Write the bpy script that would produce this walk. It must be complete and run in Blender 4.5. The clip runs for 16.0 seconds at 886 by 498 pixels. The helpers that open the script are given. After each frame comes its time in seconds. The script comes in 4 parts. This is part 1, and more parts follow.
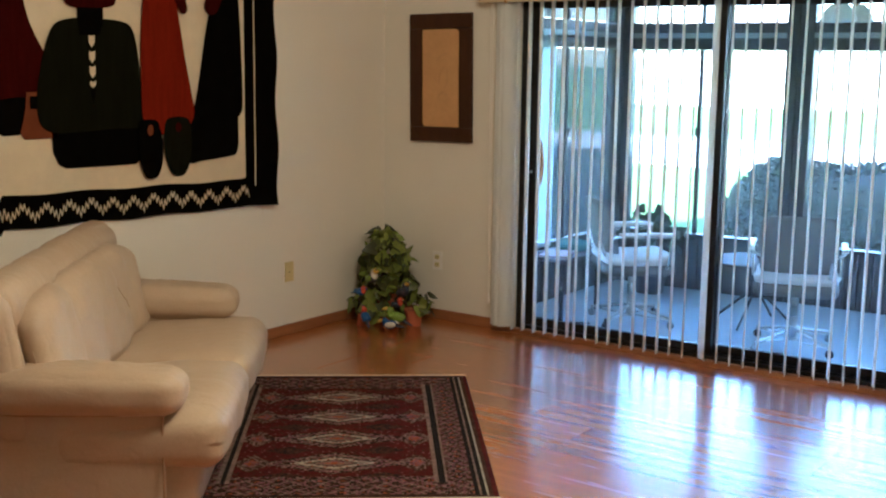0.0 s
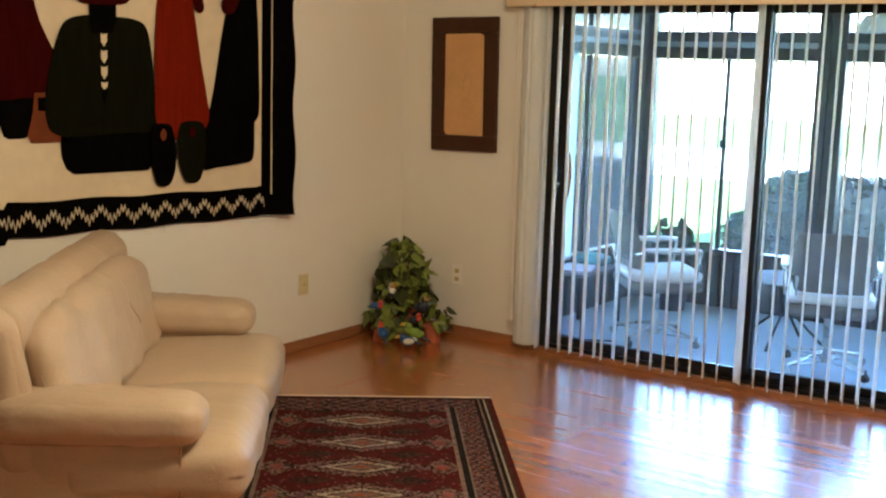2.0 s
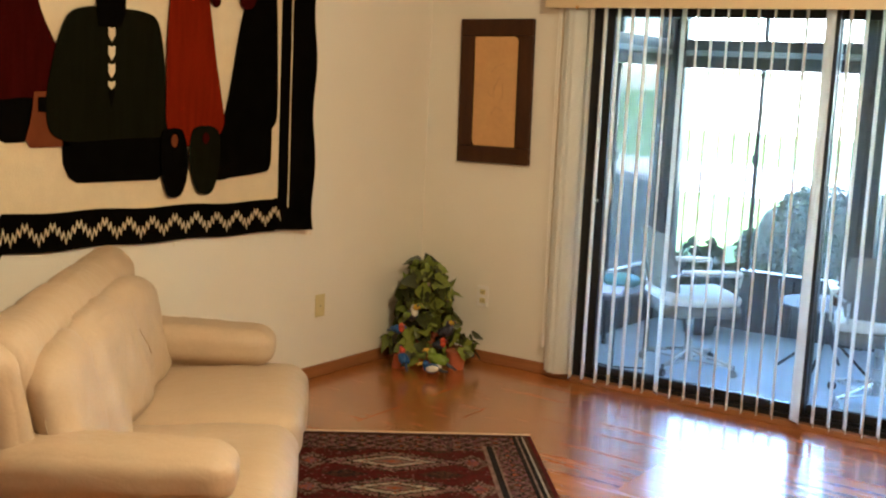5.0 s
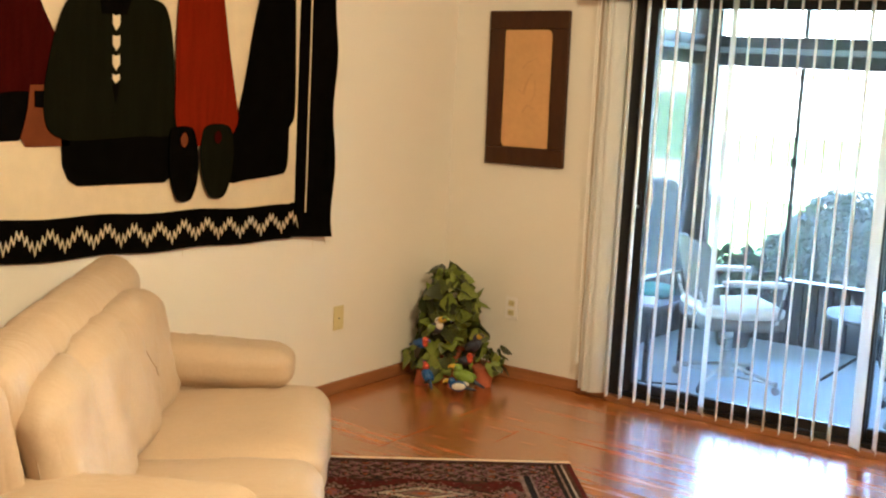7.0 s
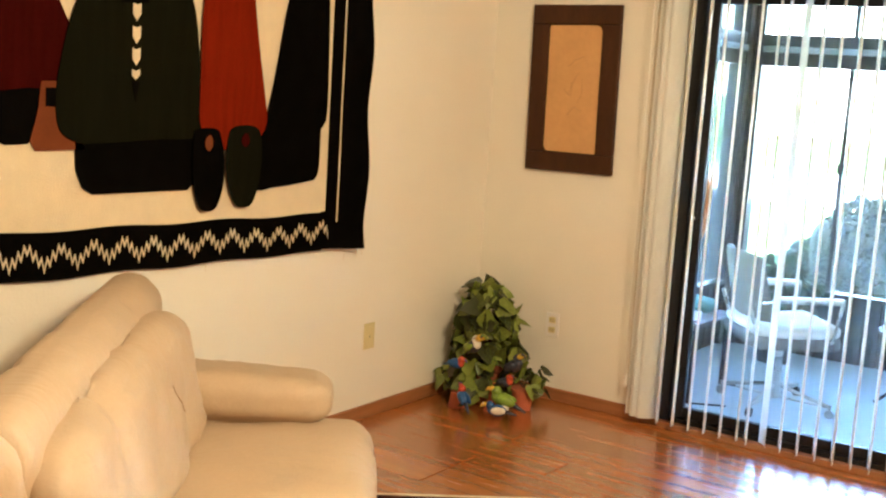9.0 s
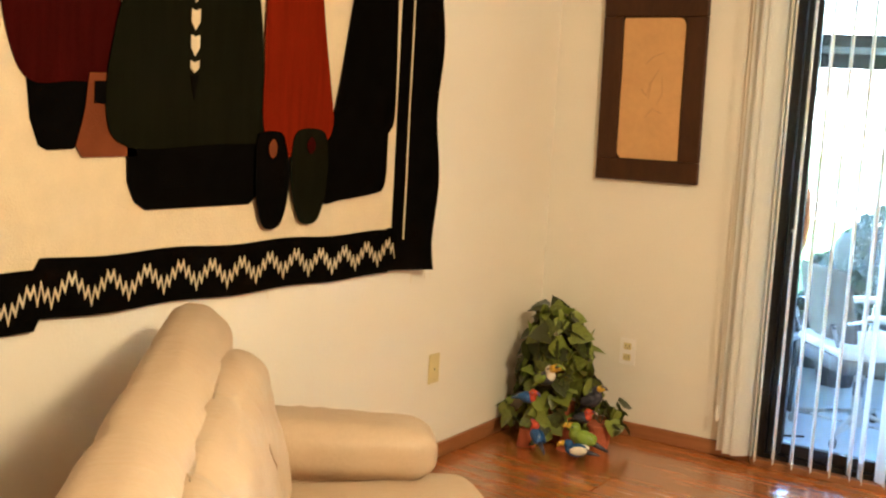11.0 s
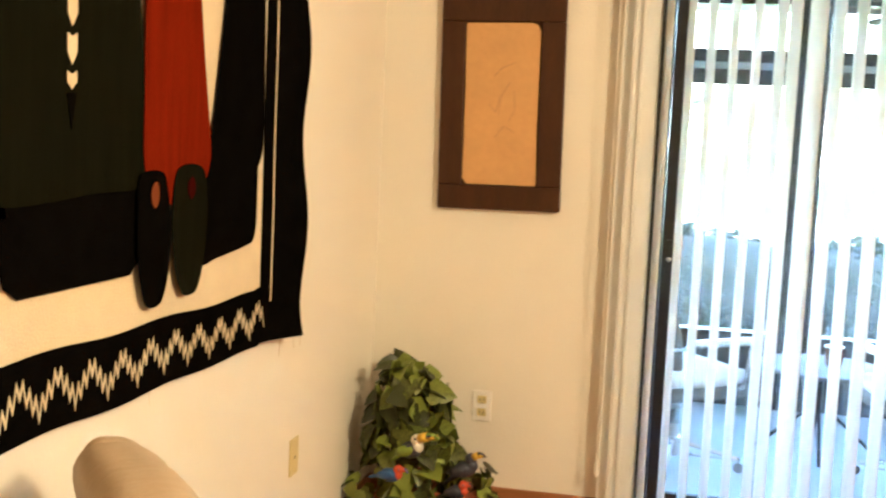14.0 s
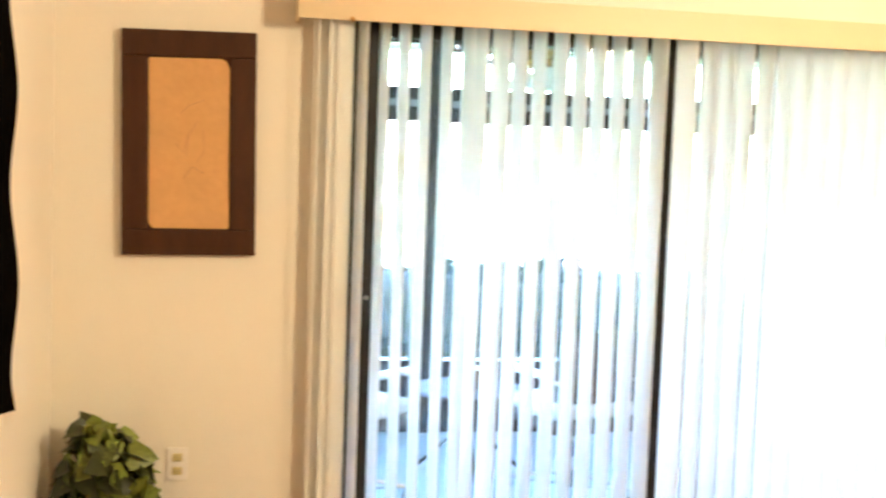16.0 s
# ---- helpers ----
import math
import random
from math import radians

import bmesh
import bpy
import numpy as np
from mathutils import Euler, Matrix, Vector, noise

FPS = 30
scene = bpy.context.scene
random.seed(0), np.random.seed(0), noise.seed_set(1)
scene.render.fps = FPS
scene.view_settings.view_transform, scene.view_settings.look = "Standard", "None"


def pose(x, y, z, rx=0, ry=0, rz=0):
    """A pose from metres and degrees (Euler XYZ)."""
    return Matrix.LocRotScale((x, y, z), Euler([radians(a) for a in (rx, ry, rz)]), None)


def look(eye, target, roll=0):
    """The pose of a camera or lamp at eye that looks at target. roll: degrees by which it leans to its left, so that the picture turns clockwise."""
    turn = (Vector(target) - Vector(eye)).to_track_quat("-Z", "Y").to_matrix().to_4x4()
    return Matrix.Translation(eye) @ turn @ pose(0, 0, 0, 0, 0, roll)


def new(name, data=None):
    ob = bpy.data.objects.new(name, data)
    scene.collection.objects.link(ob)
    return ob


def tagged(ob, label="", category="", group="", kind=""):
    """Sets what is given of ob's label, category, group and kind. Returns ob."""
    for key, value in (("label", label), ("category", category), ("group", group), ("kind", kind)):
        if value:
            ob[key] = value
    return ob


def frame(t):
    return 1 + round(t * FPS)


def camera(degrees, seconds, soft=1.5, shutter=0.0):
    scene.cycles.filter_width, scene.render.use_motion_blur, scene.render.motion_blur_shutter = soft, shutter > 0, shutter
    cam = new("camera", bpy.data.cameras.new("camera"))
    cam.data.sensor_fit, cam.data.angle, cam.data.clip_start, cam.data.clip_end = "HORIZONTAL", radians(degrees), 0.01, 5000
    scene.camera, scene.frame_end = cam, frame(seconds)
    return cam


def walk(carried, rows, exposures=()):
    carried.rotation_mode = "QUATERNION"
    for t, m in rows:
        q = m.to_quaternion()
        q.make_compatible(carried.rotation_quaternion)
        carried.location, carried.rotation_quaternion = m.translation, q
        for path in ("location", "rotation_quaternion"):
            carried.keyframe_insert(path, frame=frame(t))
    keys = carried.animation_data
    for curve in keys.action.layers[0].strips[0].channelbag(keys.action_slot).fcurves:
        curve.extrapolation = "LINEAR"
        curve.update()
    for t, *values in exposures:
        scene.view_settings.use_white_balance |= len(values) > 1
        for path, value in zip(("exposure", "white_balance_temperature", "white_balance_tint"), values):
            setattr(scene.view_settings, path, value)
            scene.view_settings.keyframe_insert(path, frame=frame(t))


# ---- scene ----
cam = camera(42.2, 16.0, soft=2.2, shutter=0.5)
PATH = [
    (0, (4.535, -5.696, 1.564), (3.388, -4.089, 1.242), 0.8),
    (0.5, (4.454, -5.665, 1.57), (3.308, -4.058, 1.249), 1.2),
    (1, (4.377, -5.627, 1.566), (3.234, -4.016, 1.249), 1.4),
    (1.5, (4.308, -5.589, 1.565), (3.166, -3.977, 1.25), 1.6),
    (2, (4.237, -5.548, 1.56), (3.098, -3.935, 1.248), 1.7),
    (2.5, (4.168, -5.512, 1.559), (3.031, -3.896, 1.25), 1.9),
    (3, (4.09, -5.468, 1.559), (2.958, -3.849, 1.251), 2.2),
    (3.5, (4.01, -5.424, 1.546), (2.882, -3.8, 1.243), 2.2),
    (4, (3.922, -5.387, 1.541), (2.803, -3.758, 1.242), 2.4),
    (6.5, (3.485, -5.084, 1.508), (2.372, -3.448, 1.213), 2.9),
    (7, (3.402, -5.013, 1.503), (2.287, -3.379, 1.207), 3.0),
    (7.5, (3.3, -4.945, 1.493), (2.187, -3.31, 1.199), 3.1),
    (8, (3.194, -4.885, 1.489), (2.085, -3.246, 1.196), 3.3),
    (8.5, (3.089, -4.824, 1.494), (1.983, -3.185, 1.197), 3.4),
    (9, (2.988, -4.773, 1.504), (1.883, -3.134, 1.201), 3.6),
    (9.5, (2.84, -4.714, 1.476), (1.742, -3.069, 1.181), 3.5),
    (12, (1.948, -4.425, 1.397), (0.993, -2.687, 1.135), 3.3),
    (12.5, (1.771, -4.364, 1.41), (0.902, -2.582, 1.149), 3.3),
    (13, (1.542, -4.288, 1.404), (0.793, -2.451, 1.152), 3.2),
    (13.5, (1.332, -4.218, 1.397), (0.744, -2.321, 1.158), 3.0),
    (14, (1.148, -4.151, 1.389), (0.729, -2.207, 1.171), 2.6),
    (14.5, (0.974, -4.089, 1.383), (0.729, -2.113, 1.196), 2.0),
    (15, (0.836, -4.049, 1.376), (0.766, -2.055, 1.226), 1.6),
    (15.5, (0.724, -4.064, 1.417), (0.853, -2.074, 1.266), 1.4),
    (16, (0.621, -4.062, 1.417), (0.973, -2.098, 1.275), 2.1),
]
walk(cam, [(t, look(eye, target, roll)) for t, eye, target, roll in PATH],
     exposures=((0, 4.02, 4540, 10), (2, 4.28, 4920, 10), (4.2, 4.42, 5200, 10), (7, 4.96, 5180, 10), (9.7, 5.15, 5200, 10), (12, 5.25, 5220, 10), (14.5, 5.5, 5280, 10), (16, 5.52, 5230, 10)))

import itertools

from mathutils.bvhtree import BVHTree

# ---- world, sun and lamps ----
SUN_EL, SUN_AZ = radians(24), radians(168)
world = bpy.data.worlds.new("world")
scene.world = world
world.use_nodes = True
wn = world.node_tree.nodes
sky = wn.new("ShaderNodeTexSky")
sky.sky_type = 'NISHITA'
sky.sun_disc = False
sky.sun_elevation = SUN_EL
sky.sun_rotation = SUN_AZ
wn["Background"].inputs["Strength"].default_value = 0.15
world.node_tree.links.new(sky.outputs[0], wn["Background"].inputs["Color"])

sun = new("sun", bpy.data.lights.new("sun", 'SUN'))
sun.data.energy = 5.0
sun.data.angle = radians(0.5)
sun.data.color = (1.0, 0.95, 0.87)
sun_dir = Vector((math.sin(SUN_AZ) * math.cos(SUN_EL), math.cos(SUN_AZ) * math.cos(SUN_EL), math.sin(SUN_EL)))
sun.matrix_world = look(Vector((4, 8, 0)) + sun_dir * 25, (4, 8, 0))

room_lamp = new("ceiling_lamp", bpy.data.lights.new("ceiling_lamp", 'POINT'))
room_lamp.data.shadow_soft_size = 0.22
room_lamp.data.energy = 7.0
room_lamp.data.color = (1.0, 0.722, 0.36)
room_lamp.matrix_world = pose(2.85, -2.75, 2.3)


# ---- materials ----
def material(name, color, rough=0.6, metal=0.0, vary=0.15, scale=6.0, bump=0.0, bump_scale=60.0, coat=0.0, stretch=(1, 1, 1), piece=0.0, spec=0.5, wrinkle=0.0):
    """A principled material: base colour varied at two scales, fine relief, optional difference from piece to piece."""
    m = bpy.data.materials.new(name)
    m.use_nodes = True
    n, l = m.node_tree.nodes, m.node_tree.links
    b = n["Principled BSDF"]
    b.inputs["Metallic"].default_value = metal
    b.inputs["Coat Weight"].default_value = coat
    b.inputs["Coat Roughness"].default_value = 0.19
    b.inputs["Specular IOR Level"].default_value = spec
    tc = n.new("ShaderNodeTexCoord")
    mp = n.new("ShaderNodeMapping")
    mp.inputs["Scale"].default_value = stretch
    l.new(tc.outputs["Object"], mp.inputs["Vector"])
    big = n.new("ShaderNodeTexNoise")
    big.inputs["Scale"].default_value = scale
    big.inputs["Detail"].default_value = 4
    fine = n.new("ShaderNodeTexNoise")
    fine.inputs["Scale"].default_value = bump_scale
    fine.inputs["Detail"].default_value = 3
    for t in (big, fine):
        l.new(mp.outputs[0], t.inputs["Vector"])
    mix = n.new("ShaderNodeMath")
    mix.operation = 'MULTIPLY_ADD'
    mix.inputs[1].default_value = 0.65
    l.new(big.outputs["Fac"], mix.inputs[0])
    f2 = n.new("ShaderNodeMath")
    f2.operation = 'MULTIPLY'
    f2.inputs[1].default_value = 0.35
    l.new(fine.outputs["Fac"], f2.inputs[0])
    l.new(f2.outputs[0], mix.inputs[2])
    value = mix.outputs[0]
    if piece:
        info = n.new("ShaderNodeObjectInfo")
        pm = n.new("ShaderNodeMath")
        pm.operation = 'MULTIPLY_ADD'
        pm.inputs[1].default_value = piece
        l.new(info.outputs["Random"], pm.inputs[0])
        l.new(value, pm.inputs[2])
        ps = n.new("ShaderNodeMath")
        ps.operation = 'SUBTRACT'
        ps.inputs[1].default_value = piece / 2
        l.new(pm.outputs[0], ps.inputs[0])
        value = ps.outputs[0]
    ramp = n.new("ShaderNodeValToRGB")
    ramp.color_ramp.elements[0].position = 0.25
    ramp.color_ramp.elements[1].position = 0.75
    ramp.color_ramp.elements[0].color = (*[max(0, c * (1 - vary)) for c in color], 1)
    ramp.color_ramp.elements[1].color = (*[min(1, c * (1 + vary)) for c in color], 1)
    l.new(value, ramp.inputs[0])
    l.new(ramp.outputs[0], b.inputs["Base Color"])
    rr = n.new("ShaderNodeMath")
    rr.operation = 'MULTIPLY_ADD'
    rr.inputs[1].default_value = 0.12
    rr.inputs[2].default_value = max(0.02, rough - 0.06)
    l.new(big.outputs["Fac"], rr.inputs[0])
    l.new(rr.outputs[0], b.inputs["Roughness"])
    if wrinkle:
        wv = n.new("ShaderNodeTexNoise")
        wv.inputs["Scale"].default_value = 11
        wv.inputs["Detail"].default_value = 5
        wv.inputs["Distortion"].default_value = 1.2
        wm = n.new("ShaderNodeMapping")
        wm.inputs["Scale"].default_value = (1.0, 0.55, 0.6)
        l.new(tc.outputs["Object"], wm.inputs["Vector"])
        l.new(wm.outputs[0], wv.inputs["Vector"])
        wb = n.new("ShaderNodeBump")
        wb.inputs["Strength"].default_value = wrinkle
        wb.inputs["Distance"].default_value = 0.012
        l.new(wv.outputs["Fac"], wb.inputs["Height"])
    if bump:
        bp = n.new("ShaderNodeBump")
        bp.inputs["Strength"].default_value = bump
        bp.inputs["Distance"].default_value = 0.004
        l.new(fine.outputs["Fac"], bp.inputs["Height"])
        if wrinkle:
            l.new(wb.outputs[0], bp.inputs["Normal"])
        l.new(bp.outputs[0], b.inputs["Normal"])
    return m


def glass_material(name, tint=(0.97, 0.98, 0.98), haze=0.0):
    m = bpy.data.materials.new(name)
    m.use_nodes = True
    n, l = m.node_tree.nodes, m.node_tree.links
    n.remove(n["Principled BSDF"])
    tr, gl, mx, fr = n.new("ShaderNodeBsdfTransparent"), n.new("ShaderNodeBsdfGlossy"), n.new("ShaderNodeMixShader"), n.new("ShaderNodeFresnel")
    tr.inputs["Color"].default_value = (*tint, 1)
    gl.inputs["Roughness"].default_value = 0.01
    fr.inputs["IOR"].default_value = 1.45
    l.new(fr.outputs[0], mx.inputs[0])
    l.new(tr.outputs[0], mx.inputs[1])
    l.new(gl.outputs[0], mx.inputs[2])
    out = mx
    # haze mixes in a translucent share that imitates veiling glare
    if haze:
        tl, hz = n.new("ShaderNodeBsdfTranslucent"), n.new("ShaderNodeMixShader")
        tl.inputs["Color"].default_value = (0.85, 0.90, 0.95, 1)
        hz.inputs[0].default_value = haze
        l.new(mx.outputs[0], hz.inputs[1])
        l.new(tl.outputs[0], hz.inputs[2])
        out = hz
    l.new(out.outputs[0], n["Material Output"].inputs["Surface"])
    return m


def translucent_material(name, color, through_share=0.4, rough=0.45):
    m = material(name, color, rough, vary=0.04, scale=8, bump=0.15, bump_scale=120)
    n, l = m.node_tree.nodes, m.node_tree.links
    t, mx = n.new("ShaderNodeBsdfTranslucent"), n.new("ShaderNodeMixShader")
    t.inputs["Color"].default_value = (*color, 1)
    mx.inputs[0].default_value = through_share
    l.new(n["Principled BSDF"].outputs[0], mx.inputs[1])
    l.new(t.outputs[0], mx.inputs[2])
    l.new(mx.outputs[0], n["Material Output"].inputs["Surface"])
    return m


WALL = material("wall_paint", (0.80, 0.75, 0.64), 0.75, vary=0.03, scale=1.3, bump=0.25, bump_scale=90)
CEIL = material("ceiling_paint", (0.82, 0.80, 0.74), 0.85, vary=0.03, scale=2, bump=0.5, bump_scale=70)
PLANK = material("laminate_oak", (0.40, 0.130, 0.021), 0.26, vary=0.34, scale=3.2, bump=0.012, bump_scale=42, stretch=(0.45, 6, 1), piece=0.20, spec=0.5, coat=1.0)
PLANK.node_tree.nodes["Principled BSDF"].inputs["Coat IOR"].default_value = 1.62
BASEB = material("baseboard_wood", (0.30, 0.125, 0.04), 0.4, vary=0.3, scale=4, bump=0.05, bump_scale=30, stretch=(0.5, 0.5, 6))
LEATHER = material("cream_leather", (0.49, 0.370, 0.242), 0.48, vary=0.08, scale=4, bump=0.2, bump_scale=90, spec=0.35, wrinkle=0.5)
# dark brown of the upright seams, also used as shade in creases
LEATHER_SEAM_CREASE = material("leather_seam_and_crease_shade", (0.35, 0.22, 0.12), 0.6, vary=0.15, scale=20)
CLOTH_CREAM = material("tapestry_cream_wool", (0.70, 0.58, 0.38), 0.95, vary=0.08, scale=14, bump=0.6, bump_scale=220)
CLOTH_BLACK = material("tapestry_black_wool", (0.003, 0.0025, 0.002), 0.95, vary=0.4, scale=14, bump=0.6, bump_scale=220, spec=0.0)
CLOTH_GREEN = material("tapestry_green_wool", (0.0078, 0.0078, 0.0036), 0.95, vary=0.3, scale=10, bump=0.6, bump_scale=220, stretch=(1, 4, 0.4), spec=0.0)
CLOTH_RED = material("tapestry_red_wool", (0.158, 0.0115, 0.0005), 0.95, vary=0.25, scale=10, bump=0.6, bump_scale=220, stretch=(1, 4, 0.4), spec=0.0)
CLOTH_MAROON = material("tapestry_maroon_wool", (0.034, 0.003, 0.002), 0.95, vary=0.3, scale=10, bump=0.6, bump_scale=220, stretch=(1, 4, 0.4), spec=0.0)
CLOTH_BROWN = material("tapestry_brown_wool", (0.16, 0.045, 0.015), 0.95, vary=0.2, scale=10, bump=0.6, bump_scale=220, spec=0.0)
FRAME_WOOD = material("dark_walnut", (0.050, 0.018, 0.004), 0.55, spec=0.25, vary=0.35, scale=6, bump=0.1, bump_scale=50, stretch=(3, 1, 0.6))
PARCHMENT = material("parchment", (0.60, 0.34, 0.12), 0.8, vary=0.12, scale=7, bump=0.3, bump_scale=40)
PARCH_LINE = material("relief_lines", (0.43, 0.24, 0.10), 0.8, vary=0.15, scale=9)
IVORY = material("ivory_plastic", (0.66, 0.56, 0.26), 0.4, vary=0.05)
WHITE_PL = material("white_plastic", (0.86, 0.82, 0.75), 0.4, vary=0.04)
SLOT = material("socket_slot", (0.05, 0.045, 0.04), 0.6)
BRONZE = material("dark_bronze_aluminium", (0.012, 0.011, 0.010), 0.4, metal=0.3, vary=0.25, scale=9, bump=0.05)
VANE = translucent_material("vane_vinyl", (0.94, 0.94, 0.92), 0.60)
VALANCE = material("valance_vinyl", (0.68, 0.55, 0.33), 0.5, vary=0.03, scale=5)
BRASS = material("brass", (0.75, 0.5, 0.2), 0.25, metal=1.0)
# both panes carry a little added haze in place of glare
GLASS = glass_material("glare_haze_window_glass", haze=0.012)
SCREEN = glass_material("glare_haze_screen_pane", haze=0.012)
PANEL_PL = translucent_material("pale_blue_panel", (0.80, 0.86, 0.95), 0.7)
HANDLE = material("oiled_oak_handle", (0.42, 0.17, 0.05), 0.45, vary=0.2, scale=12, stretch=(4, 4, 1))
RUG_DARK = material("rug_dark_brown", (0.045, 0.020, 0.013), 0.95, vary=0.75, scale=26, bump=0.9, bump_scale=160, spec=0.05)
RUG_RED = material("rug_dark_red", (0.062, 0.009, 0.008), 0.95, vary=0.5, scale=22, bump=0.9, bump_scale=160, spec=0.05)
RUG_CREAM = material("rug_cream", (0.30, 0.25, 0.17), 0.95, vary=0.45, scale=30, bump=0.9, bump_scale=160, spec=0.05)
RUG_GREY = material("rug_grey_tan", (0.17, 0.11, 0.075), 0.95, vary=0.7, scale=34, bump=0.9, bump_scale=160, spec=0.05)
RUG_BLACK = material("rug_black", (0.012, 0.010, 0.010), 0.95, vary=0.4, scale=30, bump=0.9, bump_scale=160, spec=0.05)
RUG_MAUVE = material("rug_mauve", (0.15, 0.062, 0.060), 0.95, vary=0.5, scale=30, bump=0.9, bump_scale=160, spec=0.05)
RUG_RUST = material("rug_rust", (0.22, 0.055, 0.02), 0.95, vary=0.5, scale=30, bump=0.9, bump_scale=160, spec=0.05)
FRINGE = material("rug_fringe_cotton", (0.62, 0.50, 0.34), 0.95, vary=0.2, scale=40)
LEAF = material("ivy_leaf", (0.125, 0.150, 0.018), 0.42, vary=0.75, scale=9, bump=0.1, bump_scale=60, piece=0.9)
STEM = material("ivy_stem", (0.09, 0.07, 0.03), 0.8)
TERRACOTTA = material("terracotta", (0.48, 0.13, 0.05), 0.8, vary=0.2, scale=14)
BIRD_BLACK = material("glazed_dark_feather", (0.04, 0.045, 0.07), 0.35)
BIRD_BLUE = material("glazed_blue", (0.02, 0.09, 0.28), 0.3)
BIRD_GREEN = material("glazed_green", (0.22, 0.32, 0.03), 0.35)
BIRD_RED = material("glazed_red", (0.55, 0.07, 0.02), 0.35)
BIRD_YELLOW = material("glazed_yellow", (0.75, 0.48, 0.03), 0.35)
BIRD_WHITE = material("glazed_white", (0.75, 0.72, 0.62), 0.35)
PORCH_FLOOR = material("painted_concrete", (0.46, 0.53, 0.62), 0.72, vary=0.1, scale=2, bump=0.2, bump_scale=60)
KICK = material("dark_fluted_panel", (0.030, 0.027, 0.025), 0.6, vary=0.25, scale=6, piece=0.5)
ALU = material("grey_aluminium_rail", (0.32, 0.34, 0.36), 0.45, metal=0.4)
SEAT_FAB = material("grey_white_seat_vinyl", (0.62, 0.60, 0.57), 0.7, vary=0.07, scale=8, bump=0.2)
BACK_FAB = material("grey_mesh_vinyl", (0.125, 0.110, 0.095), 0.75, vary=0.15, scale=40, bump=0.4, bump_scale=200)
CHROME = material("dull_chrome", (0.55, 0.54, 0.52), 0.28, metal=0.9, vary=0.1)
ARM_WHITE = material("white_arm_pad", (0.80, 0.79, 0.76), 0.35)
TABLE_TOP = material("smoked_table_top", (0.11, 0.10, 0.12), 0.7, vary=0.1)
BLACK_MET = material("black_metal", (0.012, 0.012, 0.013), 0.4, metal=0.4)
CUP = material("brown_glass_cup", (0.10, 0.04, 0.02), 0.2)
PAPER = material("lilac_paper", (0.55, 0.48, 0.62), 0.6, vary=0.1)
TEAL = material("teal_cloth", (0.10, 0.25, 0.26), 0.8, vary=0.2)
LAWN = material("lawn", (0.13, 0.21, 0.055), 0.95, vary=0.3, scale=0.9, bump=0.8, bump_scale=45, spec=0.1)
FAR_PALE = material("far_pale_surface", (0.62, 0.60, 0.55), 0.9, vary=0.08, scale=0.7, bump=0.2, bump_scale=30)
HEDGE = material("hedge_leaf", (0.014, 0.023, 0.009), 0.75, vary=0.5, scale=5, bump=0.1, spec=0.2)
FERN_LEAF = material("fern_leaf", (0.035, 0.06, 0.028), 0.6, vary=0.4, scale=8, spec=0.2)
HEDGE_IN = material("hedge_twigs", (0.020, 0.022, 0.012), 0.95, vary=0.4, scale=12, bump=0.5)
BARK = material("bark", (0.10, 0.075, 0.05), 0.95, vary=0.35, scale=8, bump=0.8, bump_scale=25, stretch=(3, 3, 0.6))
STUCCO = material("pale_stucco", (0.74, 0.70, 0.62), 0.9, vary=0.06, scale=2, bump=0.4, bump_scale=50)
ROOF = material("grey_shingle_roof", (0.22, 0.19, 0.17), 0.9, vary=0.25, scale=3, bump=0.6, bump_scale=14)
PORCH_CEIL = material("porch_ceiling_boards", (0.55, 0.53, 0.50), 0.8, vary=0.08, scale=2)
OPAL = material("opal_glass_shade", (0.88, 0.87, 0.84), 0.25, vary=0.03)
EARTH = material("potting_soil", (0.03, 0.02, 0.012), 1.0, vary=0.3, scale=40, bump=0.8)


# ---- mesh helpers ----
def part(name, bm, mat, parent=None, label="", smooth=False):
    """Links a bmesh as one mesh object, under a thing or a part when one is given."""
    me = bpy.data.meshes.new(name)
    bmesh.ops.recalc_face_normals(bm, faces=bm.faces)
    if smooth:
        for f in bm.faces:
            f.smooth = True
    bm.to_mesh(me)
    bm.free()
    me.materials.append(mat)
    ob = new(name, me)
    if parent is not None:
        ob.parent = parent
    if label:
        ob["label"] = label
    return ob


def thing(name, label, category, m=None, group="", kind=""):
    ob = new(name)
    ob.empty_display_size = 0.1
    if m is not None:
        ob.matrix_basis = m
    return tagged(ob, label, category, group, kind)


def box(bm, x0, x1, y0, y1, z0, z1, bevel=0.0):
    v = bmesh.ops.create_cube(bm, size=1)["verts"]
    for p in v:
        p.co = Vector(((x0 + x1) / 2 + p.co.x * (x1 - x0), (y0 + y1) / 2 + p.co.y * (y1 - y0), (z0 + z1) / 2 + p.co.z * (z1 - z0)))
    if bevel:
        es = {e for p in v for e in p.link_edges}
        bmesh.ops.bevel(bm, geom=list(es), offset=bevel, segments=2, affect='EDGES', profile=0.5)
    return bm


def boxes(*args, bevel=0.0):
    bm = bmesh.new()
    for a in args:
        box(bm, *a, bevel=bevel)
    return bm


def tube(bm, a, b, r, r2=None, seg=10):
    a, b = Vector(a), Vector(b)
    d = b - a
    m = Matrix.Translation((a + b) / 2) @ d.to_track_quat('Z', 'Y').to_matrix().to_4x4()
    bmesh.ops.create_cone(bm, cap_ends=True, segments=seg, radius1=r, radius2=r if r2 is None else r2, depth=d.length, matrix=m)
    return bm


def chain(points, r, seg=8):
    bm = bmesh.new()
    for a, b in zip(points, points[1:]):
        tube(bm, a, b, r, seg=seg)
    for p in points[1:-1]:
        bmesh.ops.create_uvsphere(bm, u_segments=seg, v_segments=6, radius=r, matrix=Matrix.Translation(p))
    return bm


